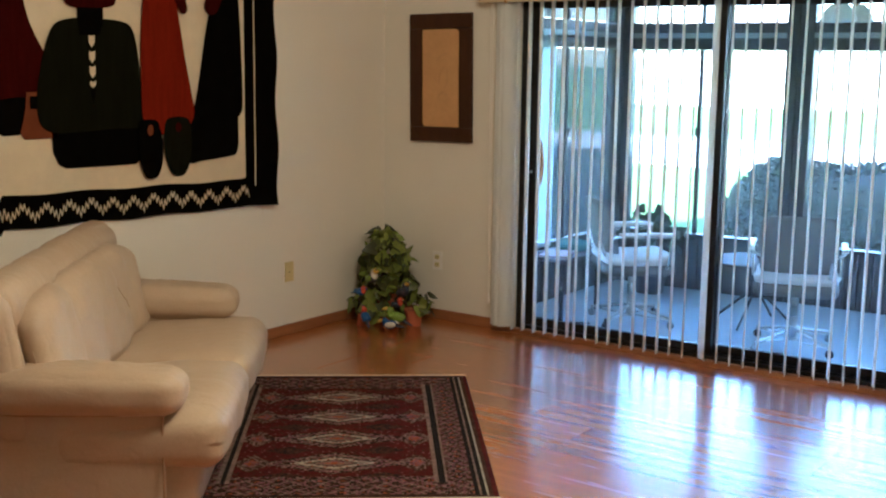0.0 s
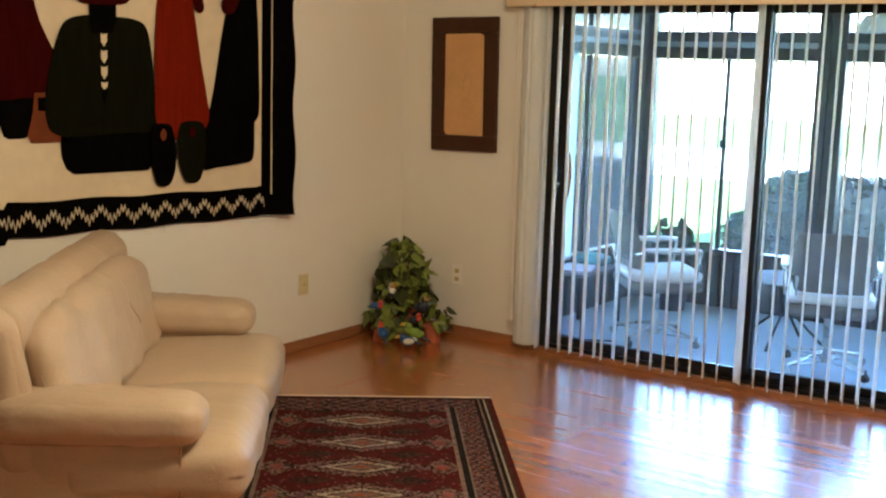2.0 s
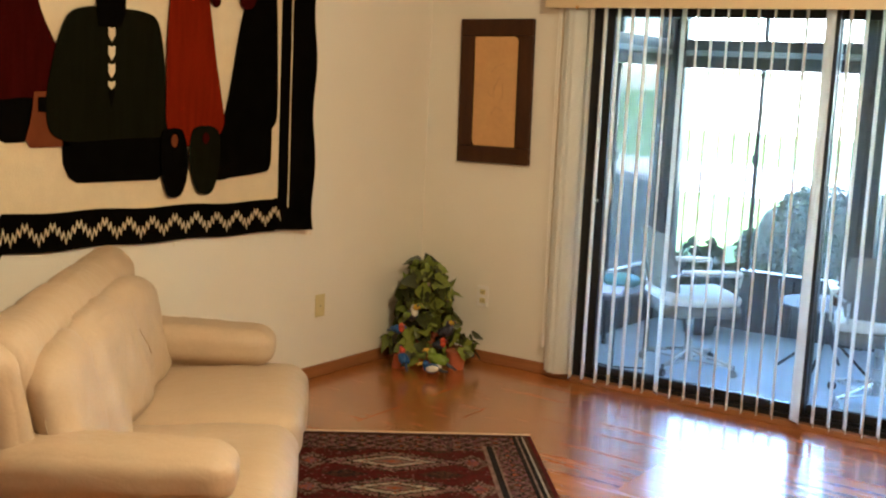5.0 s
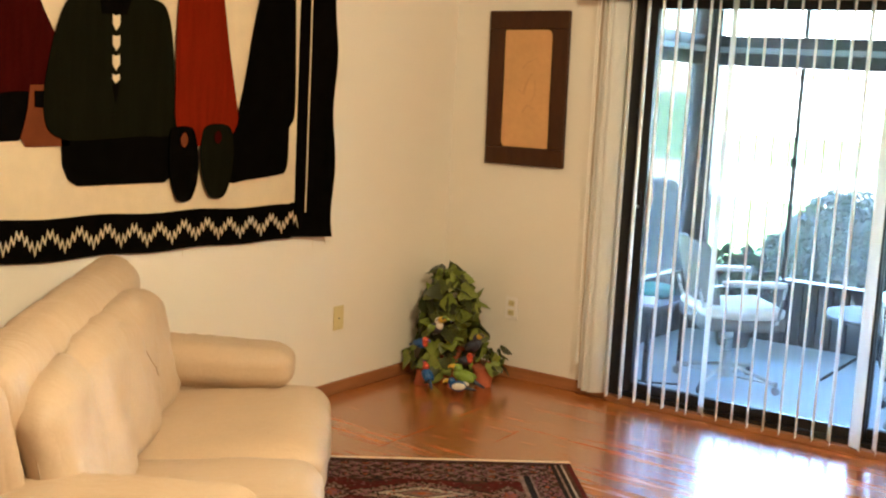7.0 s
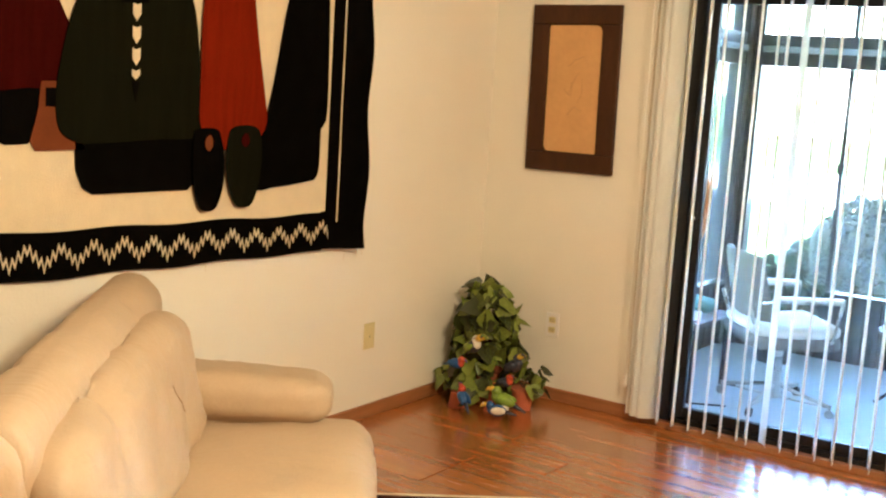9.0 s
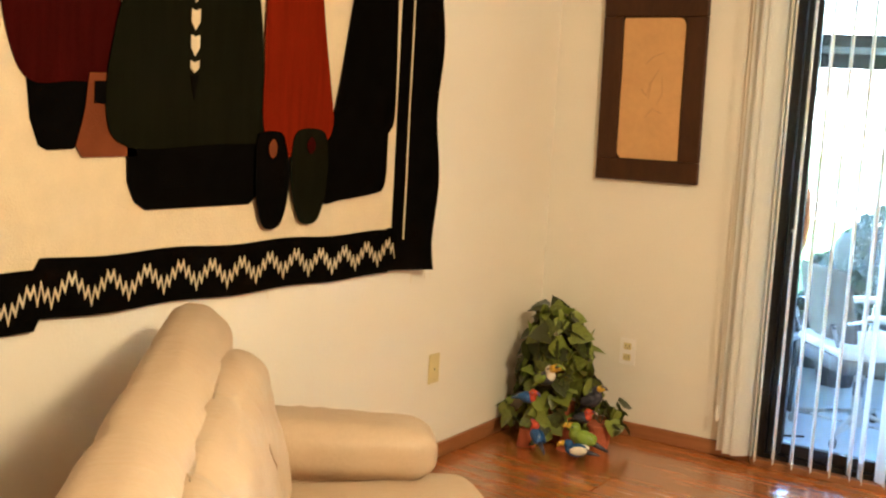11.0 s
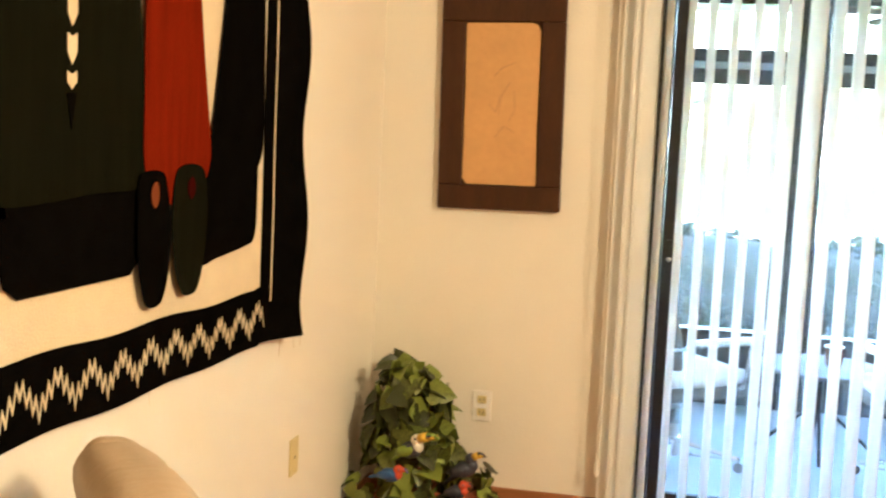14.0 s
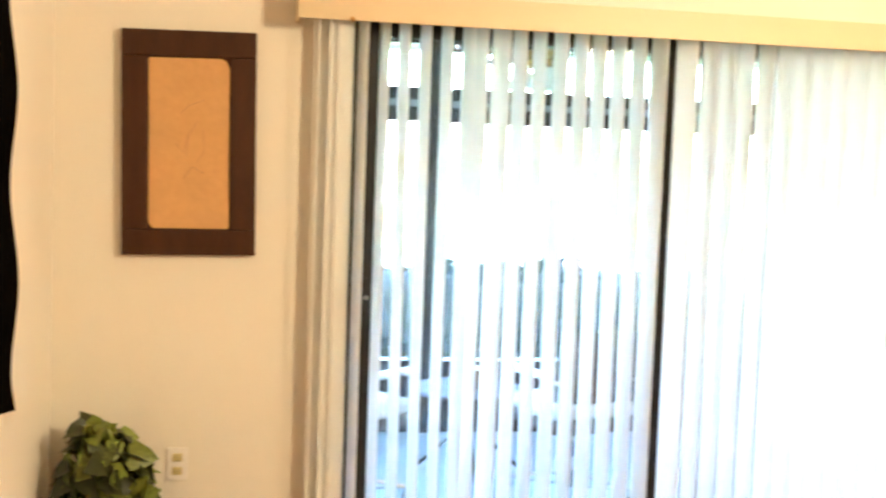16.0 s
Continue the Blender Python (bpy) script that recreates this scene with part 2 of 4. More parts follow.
def ball(bm, c, r, seg=14):
    rr = r if isinstance(r, (tuple, list)) else (r, r, r)
    bmesh.ops.create_uvsphere(bm, u_segments=seg, v_segments=max(6, seg * 2 // 3), radius=1, matrix=Matrix.Translation(c) @ Matrix.Diagonal((*rr, 1)))
    return bm


def lathe(profile, seg=24, at=(0, 0, 0)):
    bm = bmesh.new()
    rings = []
    for r, z in profile:
        rings.append([bm.verts.new((at[0] + r * math.cos(2 * math.pi * i / seg), at[1] + r * math.sin(2 * math.pi * i / seg), at[2] + z)) for i in range(seg)])
    for a, b in zip(rings, rings[1:]):
        for i in range(seg):
            bm.faces.new((a[i], a[(i + 1) % seg], b[(i + 1) % seg], b[i]))
    bm.faces.new(list(reversed(rings[0])))
    bm.faces.new(rings[-1])
    return bm


def pillow(size, r, bulge=0.0, n=14, shape=None, m=None):
    """A stuffed, rounded block about the origin; shape(x, y, z) may push each vertex on."""
    bm = bmesh.new()
    bmesh.ops.create_cube(bm, size=2)
    bmesh.ops.subdivide_edges(bm, edges=bm.edges, cuts=n, use_grid_fill=True)
    h = Vector(size) / 2
    for v in bm.verts:
        p = v.co.copy()
        q = Vector([p[i] * h[i] for i in range(3)])
        inner = Vector([max(-(h[i] - min(r, h[i] * 0.98)), min(h[i] - min(r, h[i] * 0.98), q[i])) for i in range(3)])
        d = q - inner
        if d.length > 1e-6:
            ri = [min(r, h[i] * 0.98) for i in range(3)]
            e = Vector([d[i] / ri[i] for i in range(3)])
            e = e / e.length
            q = inner + Vector([e[i] * ri[i] for i in range(3)])
        k = [1 - p[i] ** 2 for i in range(3)]
        for i in range(3):
            q[i] += p[i] * bulge * k[(i + 1) % 3] * k[(i + 2) % 3]
        v.co = Vector(shape(*q)) if shape else q
    if m is not None:
        bmesh.ops.transform(bm, matrix=m, verts=bm.verts)
    return bm


def smooth_outline(points, steps=5):
    out = []
    n = len(points)
    for i in range(n):
        p0, p1, p2, p3 = [Vector(points[(i + k - 1) % n]) for k in range(4)]
        for s in range(steps):
            t = s / steps
            out.append(0.5 * ((2 * p1) + (p2 - p0) * t + (2 * p0 - 5 * p1 + 4 * p2 - p3) * t * t + (3 * p1 - p0 - 3 * p2 + p3) * t ** 3))
    return out


def slab(points, to_world, thick):
    """A flat cut-out with thickness: outline points (a, b), laid into the world by to_world(a, b, c), with c from 0 to thick."""
    bm = bmesh.new()
    low = [bm.verts.new(to_world(p[0], p[1], 0)) for p in points]
    top = [bm.verts.new(to_world(p[0], p[1], thick)) for p in points]
    n = len(points)
    f = bm.faces.new(top)
    g = bm.faces.new(list(reversed(low)))
    for i in range(n):
        bm.faces.new((low[i], low[(i + 1) % n], top[(i + 1) % n], top[i]))
    bmesh.ops.triangulate(bm, faces=[f, g])
    return bm


# ---- the room ----
ROOM_X, ROOM_Y, ROOM_Z = 6.6, -8.2, 2.55
FZ = -0.02  # the floor, a little under the door track
DOOR_L, DOOR_R, DOOR_T = 1.0, 4.46, 2.0

tagged(part("wall_west", boxes((-0.15, 0, ROOM_Y - 0.15, 0.15, -0.3, ROOM_Z)), WALL), "cream painted plaster wall behind the sofa", "wall", kind="structure")
tagged(part("wall_north", boxes((0, DOOR_L, 0, 0.15, -0.3, ROOM_Z), (DOOR_R, ROOM_X + 0.15, 0, 0.15, -0.3, ROOM_Z), (DOOR_L, DOOR_R, 0, 0.15, DOOR_T, ROOM_Z)), WALL),
       "cream painted wall around the sliding glass door", "wall", kind="structure")
tagged(part("wall_east", boxes((ROOM_X, ROOM_X + 0.15, ROOM_Y - 0.15, 0, -0.3, ROOM_Z)), WALL), "plain cream painted wall", "wall", kind="structure")
tagged(part("wall_south", boxes((0, ROOM_X, ROOM_Y - 0.15, ROOM_Y, -0.3, ROOM_Z)), WALL), "plain cream painted wall", "wall", kind="structure")
tagged(part("ceiling", boxes((-0.15, ROOM_X + 0.15, ROOM_Y - 0.15, 0.15, ROOM_Z, ROOM_Z + 0.12)), CEIL), "off-white textured ceiling", "ceiling", kind="structure")
# unseen roof, its reach sets where the house shades the lawn
house_roof = tagged(part("house_roof", boxes((-0.55, 7.2, -8.8, 0.6, 2.72, 2.9), (-0.15, ROOM_X + 0.15, ROOM_Y - 0.15, 0.15, 2.675, 2.72)), ROOF), "plain grey unseen roof over the room", "roof", kind="structure")

floor = tagged(part("floor", boxes((0, ROOM_X, ROOM_Y, 0.0, -0.3, FZ - 0.012)), PLANK), "glossy reddish oak laminate floor", "floor", kind="structure")
tagged(part("door_threshold", boxes((DOOR_L, DOOR_R, 0.0, 0.15, -0.3, -0.004)), BRONZE), "dark threshold under the sliding door", "threshold", kind="structure")


def baseboard(name, x0, x1, y0, y1):
    bm = boxes((x0, x1, y0, y1, FZ, 0.042), bevel=0.004)
    return tagged(part(name, bm, BASEB), "orange-brown stained wooden baseboard", "baseboard", kind="structure")


baseboard("baseboard_west", 0.0, 0.014, ROOM_Y, -0.0005)
baseboard("baseboard_north", 0.0145, DOOR_L - 0.005, -0.014, 0.0)
baseboard("baseboard_north_2", DOOR_R + 0.005, ROOM_X, -0.014, 0.0)


# ---- sliding glass door ----
def door_panel(x0, x1, y, handle=False):
    d = thing("sliding_door_panel", "sliding glass door panel in a dark bronze frame", "glass door", pose(x0, y, 0.03), group="sliding door panels")
    w, h = x1 - x0, 1.90
    part("stile", boxes((0, 0.055, -0.018, 0.018, 0, h), bevel=0.003), BRONZE, d)
    part("stile", boxes((w - 0.055, w, -0.018, 0.018, 0, h), bevel=0.003), BRONZE, d)
    part("bottom_rail", boxes((0.055, w - 0.055, -0.016, 0.016, 0, 0.046), bevel=0.003), BRONZE, d)
    part("top_rail", boxes((0.055, w - 0.055, -0.016, 0.016, h - 0.06, h), bevel=0.003), BRONZE, d)
    g = part("pane", boxes((0.05, w - 0.05, -0.003, 0.003, 0.042, h - 0.055)), GLASS, d)
    g.visible_shadow = False
    if handle:
        bm = bmesh.new()
        pts = [(0.028, 0.02, 0.80), (0.048, 0.032, 0.86), (0.056, 0.038, 0.95), (0.048, 0.032, 1.06), (0.028, 0.02, 1.12)]
        for a, b in zip(pts, pts[1:]):
            tube(bm, a, b, 0.016)
        for p in pts:
            ball(bm, p, 0.016, 10)
        part("handle", bm, HANDLE, d, "bowed orange wooden pull handle")
        bm = boxes((0.012, 0.04, -0.026, -0.016, 0.86, 0.98), bevel=0.003)
        part("latch", bm, BLACK_MET, d, "small dark latch plate")
        bm = bmesh.new()
        ball(bm, (0.026, -0.03, 0.91), 0.009, 8)
        part("latch_knob", bm, CHROME, d, "small bright latch knob")
    return d


door_frame = thing("door_1", "dark bronze sliding glass door frame", "door frame", kind="structure")
part("jamb", boxes((DOOR_L, DOOR_L + 0.05, 0.012, 0.14, 0, DOOR_T), bevel=0.003), BRONZE, door_frame)
part("jamb", boxes((DOOR_R - 0.05, DOOR_R, 0.012, 0.14, 0, DOOR_T), bevel=0.003), BRONZE, door_frame)
part("head", boxes((DOOR_L + 0.05, DOOR_R - 0.05, 0.012, 0.14, 1.945, DOOR_T), bevel=0.003), BRONZE, door_frame)
part("track", boxes((DOOR_L + 0.05, DOOR_R - 0.05, 0.012, 0.14, 0, 0.028), (DOOR_L + 0.05, DOOR_R - 0.05, 0.045, 0.052, 0.028, 0.034), (DOOR_L + 0.05, DOOR_R - 0.05, 0.095, 0.102, 0.028, 0.034)), BRONZE, door_frame)
door_panel(DOOR_L + 0.052, 2.22, 0.048, handle=True)
door_panel(2.165, 3.30, 0.096)
door_panel(3.245, DOOR_R - 0.052, 0.048)
# wooden sill strip at the floor's edge
tagged(part("trim_threshold", boxes((DOOR_L + 0.002, DOOR_R - 0.002, -0.03, 0.011, FZ, 0.008), bevel=0.003), BASEB), "thin wooden strip along the door track", "trim", kind="structure")

# ---- vertical blind ----
VAN_Y, VAN_T, VAN_B = -0.075, 1.90, 0.022
blind = thing("vertical_blind", "white vinyl vertical blind, half open, before the sliding door", "blind", pose(0, 0, 0))
part("valance", boxes((0.80, 4.7, -0.148, -0.138, 1.90, 2.0), (0.80, 0.808, -0.138, -0.001, 1.90, 2.0), (0.80, 4.7, -0.138, -0.001, 1.985, 2.0), bevel=0.002), VALANCE, blind, "cream vinyl valance")
part("headrail", boxes((0.83, 4.68, -0.10, -0.05, 1.945, 1.982)), WHITE_PL, blind)


def vane_mesh():
    """One crowned vinyl strip, 89 mm wide, hanging about its own axis."""
    bm = bmesh.new()
    n = 6
    rows = []
    for z in (VAN_B, 0.7, 1.3, VAN_T + 0.03):
        row = []
        for side in (0, 1):
            for i in range(n + 1):
                u = -1 + 2 * i / n
                row.append(bm.verts.new((0.009 * (1 - u * u) - 0.0045 + side * 0.0009, u * 0.0445, z)))
        rows.append(row)
    for a, b in zip(rows, rows[1:]):
        for s in (0, n + 1):
            for i in range(n):
                bm.faces.new((a[s + i], a[s + i + 1], b[s + i + 1], b[s + i]))
        bm.faces.new((a[0], a[n + 1], b[n + 1], b[0]))
        bm.faces.new((a[n], a[2 * n + 1], b[2 * n + 1], b[n]))
    return bm


rng = random.Random(4)
first = part("vane", vane_mesh(), VANE, blind, smooth=True)
first.matrix_basis = pose(0.912, VAN_Y + 0.030, 0, 0, 0, -50)
# three vanes pushed together at the jamb, then an even row, one twisted at the meeting stiles
spots = [(0.946, -48), (0.980, -46)]
spots += [(1.036 + 0.0733 * i, 20 + rng.uniform(-3, 3)) for i in range(6)]
spots += [(1.446 + 0.0733 * i, (34 if i == 1 else 20) + rng.uniform(-3, 3)) for i in range(10)]
spots += [(2.216, 45)]
x = 2.298
while x < 4.6:
    spots.append((x, 21 + rng.uniform(-2.5, 2.5)))
    x += 0.0733
for x, a in spots:
    v = first.copy()
    scene.collection.objects.link(v)
    v.matrix_basis = pose(x, VAN_Y + rng.uniform(-0.002, 0.002), rng.uniform(-0.003, 0.003), rng.uniform(-0.15, 0.15), rng.uniform(-0.12, 0.12), a)
bm = chain([(0.862, -0.11, 1.93), (0.866, -0.105, 1.0), (0.872, -0.10, 0.20)], 0.0018, 6)
part("cord", bm, WHITE_PL, blind, "thin white pull cord")
bm = chain([(0.878, -0.11, 1.93), (0.878, -0.105, 1.0), (0.880, -0.10, 0.20)], 0.0018, 6)
part("cord", bm, WHITE_PL, blind)
part("cord_weight", lathe([(0.003, 0.215), (0.008, 0.20), (0.009, 0.165), (0.004, 0.15)], 10, (0.876, -0.10, 0)), WHITE_PL, blind, "small plastic cord weight")
bm = bmesh.new()
ball(bm, (0.985, -0.152, 1.903), 0.009, 8)
part("valance_clip", bm, BRASS, blind, "tiny brass clip")


# ---- picture, socket plates ----
picture = thing("framed_picture", "parchment relief in a wide dark walnut frame, hanging on the wall", "picture", pose(0.449, 0, 1.466, 0, -0.9, 0))
pw, ph, fw = 0.4515 / 2, 0.766 / 2, 0.088


def rail_mesh(x0, x1, z0, z1):
    return boxes((x0, x1, -0.030, -0.002, z0, z1), bevel=0.004)


part("frame_rail", rail_mesh(-pw, pw, ph - fw, ph), FRAME_WOOD, picture)
part("frame_rail", rail_mesh(-pw, pw, -ph, -ph + fw), FRAME_WOOD, picture)
part("frame_stile", rail_mesh(-pw, -pw + fw, -ph + fw + 0.0005, ph - fw - 0.0005), FRAME_WOOD, picture)
part("frame_stile", rail_mesh(pw - fw, pw, -ph + fw + 0.0005, ph - fw - 0.0005), FRAME_WOOD, picture)
part("mount", boxes((-pw + fw - 0.006, pw - fw + 0.006, -0.014, -0.004, -ph + fw - 0.006, ph - fw + 0.006)), FRAME_WOOD, picture)
iw, ih = pw - fw - 0.002, ph - fw - 0.004
sheet = [(-iw, -ih + 0.02), (-iw + 0.015, -ih), (iw - 0.004, -ih - 0.001), (iw, -ih + 0.01), (iw - 0.004, -0.1), (iw - 0.001, 0.05), (iw, ih - 0.03), (iw - 0.012, ih - 0.008), (iw - 0.03, ih), (-iw + 0.004, ih - 0.002), (-iw, ih - 0.01), (-iw + 0.003, 0.02), (-iw + 0.001, -0.02)]
part("parchment", slab(sheet, lambda a, b, c: (a, -0.0145 - c, b), 0.008), PARCHMENT, picture, "tan parchment with rounded corners")
bm = bmesh.new()
for pts in ([(-0.03, 0.10), (0.0, 0.13), (0.05, 0.15)], [(-0.01, -0.04), (0.0, 0.03), (0.03, 0.08)], [(-0.045, 0.0), (-0.02, -0.03), (-0.005, 0.03)], [(0.03, -0.06), (0.05, -0.02), (0.045, 0.05)], [(-0.02, -0.12), (0.01, -0.08), (0.05, -0.10)]):
    for a, b in zip(pts, pts[1:]):
        tube(bm, (a[0], -0.0228, a[1]), (b[0], -0.0228, b[1]), 0.0012, seg=6)
part("relief_lines", bm, PARCH_LINE, picture, "faint tooled lines")

jack = thing("phone_jack", "ivory plastic phone jack plate on the cream wall", "wall plate", pose(0, -0.88, 0.350))
part("plate", boxes((0.0005, 0.006, -0.036, 0.036, -0.058, 0.058), bevel=0.002), IVORY, jack)
part("jack_hole", boxes((0.0062, 0.008, -0.003, 0.003, -0.006, 0.001), bevel=0.0005), SLOT, jack)
for z in (-0.045, 0.045):
    bm = bmesh.new()
    ball(bm, (0.0062, 0, z), 0.0035, 8)
    part("screw", bm, IVORY, jack)
outlet = thing("wall_outlet", "white duplex wall outlet on the cream wall", "outlet", pose(0.430, 0, 0.346))
part("plate", boxes((-0.036, 0.036, -0.006, -0.0005, -0.058, 0.058), bevel=0.002), WHITE_PL, outlet)
for z in (-0.024, 0.024):
    s = part("socket", boxes((-0.017, 0.017, -0.0085, -0.006, z - 0.014, z + 0.014), bevel=0.003), IVORY, outlet)
    part("slots", boxes((-0.009, -0.006, -0.0095, -0.0086, z - 0.005, z + 0.006), (0.006, 0.009, -0.0095, -0.0086, z - 0.005, z + 0.006), (-0.002, 0.002, -0.0095, -0.0086, z - 0.011, z - 0.007)), SLOT, s)

# ---- tapestry ----
tapestry = thing("tapestry", "large woven wool tapestry of plain dark figures with zigzag border", "tapestry", pose(0, 0, 0))


def drape(a, b):
    """The cloth hangs a little askew: it drops and draws in away from its right edge."""
    d = -1.19 - a
    return a + 0.010 + 0.010 * d, b - 0.003 - 0.030 * d


def on_wall(a, b, c):
    """a along the wall, b up, c off the wall; the cloth's right edge curls away a little."""
    curl = max(0.0, (a + 1.21) / 0.16) ** 2 * (0.055 + 0.009 * math.sin(b * 13) - 0.012 * (b - 0.75))
    sag = 0.006 * max(0.0, (0.84 - b) / 0.09) * (1 + math.sin(a * 9))
    return (0.008 + c + curl + sag, *drape(a, b))


T_L, T_R, T_TOP = -3.05, -1.045, 2.12


def hem(a):
    """Height of the cloth's lower edge, which hangs in short steps."""
    z = 0.757 + 0.052 * (-1.05 - a) + 0.004 * math.sin(a * 13)
    if a < -2.75:
        z -= 0.028
    if a > -1.27:
        z += 0.006
    return z


def cloth_strip(a0, a1, low, high, c0, c1, n=24, k=10):
    bm = bmesh.new()
    grids = []
    for c in (c0, c1):
        g = []
        for i in range(n + 1):
            a = a0 + (a1 - a0) * i / n
            lo, hi = (low(a) if callable(low) else low), (high(a) if callable(high) else high)
            g.append([bm.verts.new(on_wall(a, lo + (hi - lo) * j / k, c)) for j in range(k + 1)])
        grids.append(g)
    for g in grids:
        for i in range(n):
            for j in range(k):
                bm.faces.new((g[i][j], g[i + 1][j], g[i + 1][j + 1], g[i][j + 1]))
    lo, up = grids
    for i in range(n):
        bm.faces.new((lo[i][0], lo[i + 1][0], up[i + 1][0], up[i][0]))
        bm.faces.new((lo[i][k], lo[i + 1][k], up[i + 1][k], up[i][k]))
    for j in range(k):
        bm.faces.new((lo[0][j], lo[0][j + 1], up[0][j + 1], up[0][j]))
        bm.faces.new((lo[n][j], lo[n][j + 1], up[n][j + 1], up[n][j]))
    return bm


part("ground_cloth", cloth_strip(-2.875, -1.238, lambda a: hem(a) + 0.13, T_TOP - 0.1, 0, 0.004, 60, 20), CLOTH_CREAM, tapestry, "cream woven ground")
part("lower_border", cloth_strip(-2.875, -1.238, hem, lambda a: hem(a) + 0.152, 0.0045, 0.0075, 90, 6), CLOTH_BLACK, tapestry, "black border with cream zigzag")
part("upper_border", cloth_strip(-2.875, -1.238, T_TOP - 0.12, T_TOP, 0.0045, 0.0075, 20, 4), CLOTH_BLACK, tapestry)
part("side_border", cloth_strip(-1.238, -1.172, hem, T_TOP, 0.0042, 0.0072, 6, 40), CLOTH_BLACK, tapestry)
part("side_border", cloth_strip(-1.165, T_R, hem, T_TOP, 0.0042, 0.0072, 12, 60), CLOTH_BLACK, tapestry)
part("side_line", cloth_strip(-1.172, -1.165, lambda a: hem(a) + 0.11, T_TOP, 0.0042, 0.0072, 2, 40), CLOTH_CREAM, tapestry)
part("side_line", cloth_strip(-1.172, -1.165, hem, lambda a: hem(a) + 0.11, 0.0042, 0.0072, 2, 4), CLOTH_BLACK, tapestry)
part("side_border", cloth_strip(T_L, -2.875, hem, T_TOP, 0.0042, 0.0072, 8, 30), CLOTH_BLACK, tapestry)


def motif(name, points, mat, layer, smooth=True, label=""):
    pts = smooth_outline(points) if smooth else [Vector(p) for p in points]
    part(name, slab(pts, lambda a, b, c: (0.0125 + 0.0022 * layer + c, *drape(a, b)), 0.002), mat, tapestry, label)


motif("coat_panel", [(-2.86, 2.0), (-2.87, 1.7), (-2.84, 1.52), (-2.78, 1.43), (-2.65, 1.43), (-2.5, 1.43), (-2.47, 1.55), (-2.57, 1.75), (-2.66, 2.0)], CLOTH_MAROON, 1, label="maroon cut-out panel")
motif("trouser_panel", [(-2.79, 1.435), (-2.78, 1.34), (-2.755, 1.275), (-2.73, 1.262), (-2.65, 1.262), (-2.6, 1.30), (-2.6, 1.435)], CLOTH_BLACK, 0, False)
motif("bag_panel", [(-2.605, 1.45), (-2.545, 1.45), (-2.5, 1.33), (-2.44, 1.235), (-2.625, 1.24), (-2.645, 1.27), (-2.625, 1.33), (-2.615, 1.37)], CLOTH_BROWN, 2, False, "rust-brown cut-out panel")
motif("bag_opening", [(-2.59, 1.43), (-2.54, 1.43), (-2.54, 1.37), (-2.59, 1.375)], CLOTH_BLACK, 3, False)
motif("coat_panel", [(-2.50, 1.65), (-2.45, 1.745), (-2.36, 1.775), (-2.25, 1.775), (-2.08, 1.765), (-2.00, 1.72), (-1.965, 1.55), (-1.955, 1.36), (-1.952, 1.258), (-2.15, 1.255), (-2.40, 1.252), (-2.49, 1.265), (-2.545, 1.31), (-2.555, 1.42), (-2.53, 1.55)], CLOTH_GREEN, 4, label="dark green cut-out panel")
motif("neck_panel", [(-2.31, 1.70), (-2.20, 1.70), (-2.175, 1.76), (-2.175, 1.84), (-2.32, 1.84), (-2.32, 1.76)], CLOTH_BLACK, 5, False)
motif("round_panel", [(-2.39, 1.87), (-2.36, 1.83), (-2.25, 1.825), (-2.13, 1.83), (-2.10, 1.87), (-2.13, 1.96), (-2.25, 1.99), (-2.36, 1.96)], CLOTH_MAROON, 6)
motif("trouser_panel", [(-2.48, 1.27), (-2.475, 1.17), (-2.45, 1.115), (-2.41, 1.09), (-2.2, 1.082), (-2.0, 1.073), (-1.93, 1.12), (-1.93, 1.27)], CLOTH_BLACK, 2, False)
motif("coat_panel", [(-1.90, 2.0), (-1.935, 1.85), (-1.955, 1.65), (-1.957, 1.45), (-1.952, 1.30), (-1.90, 1.22), (-1.82, 1.205), (-1.74, 1.22), (-1.66, 1.235), (-1.615, 1.30), (-1.635, 1.42), (-1.67, 1.58), (-1.71, 1.80), (-1.75, 2.0)], CLOTH_RED, 5, label="brick red cut-out panel")
motif("round_panel", [(-1.76, 1.94), (-1.71, 1.83), (-1.68, 1.80), (-1.65, 1.82), (-1.66, 1.87), (-1.69, 1.94)], CLOTH_MAROON, 6)
motif("coat_panel", [(-1.50, 1.79), (-1.46, 1.9), (-1.40, 2.0), (-1.32, 2.0), (-1.285, 1.88), (-1.268, 1.6), (-1.262, 1.33), (-1.285, 1.27), (-1.298, 1.25), (-1.298, 1.12), (-1.315, 1.07), (-1.36, 1.058), (-1.55, 1.05), (-1.66, 1.06), (-1.64, 1.25), (-1.60, 1.36), (-1.565, 1.5), (-1.535, 1.65)], CLOTH_BLACK, 3)
motif("round_panel", [(-1.53, 1.83), (-1.50, 1.80), (-1.44, 1.82), (-1.39, 1.94), (-1.47, 1.93), (-1.52, 1.88)], CLOTH_MAROON, 6)
motif("shoe_panel", [(-1.985, 1.26), (-1.955, 1.285), (-1.875, 1.28), (-1.85, 1.24), (-1.832, 1.16), (-1.838, 1.07), (-1.865, 1.005), (-1.90, 0.99), (-1.945, 1.0), (-1.97, 1.05), (-1.985, 1.12)], CLOTH_BLACK, 7)
motif("shoe_panel", [(-1.80, 1.28), (-1.73, 1.29), (-1.665, 1.275), (-1.645, 1.23), (-1.64, 1.15), (-1.655, 1.06), (-1.685, 1.0), (-1.725, 0.988), (-1.77, 1.0), (-1.805, 1.06), (-1.825, 1.15), (-1.82, 1.23)], CLOTH_GREEN, 7)
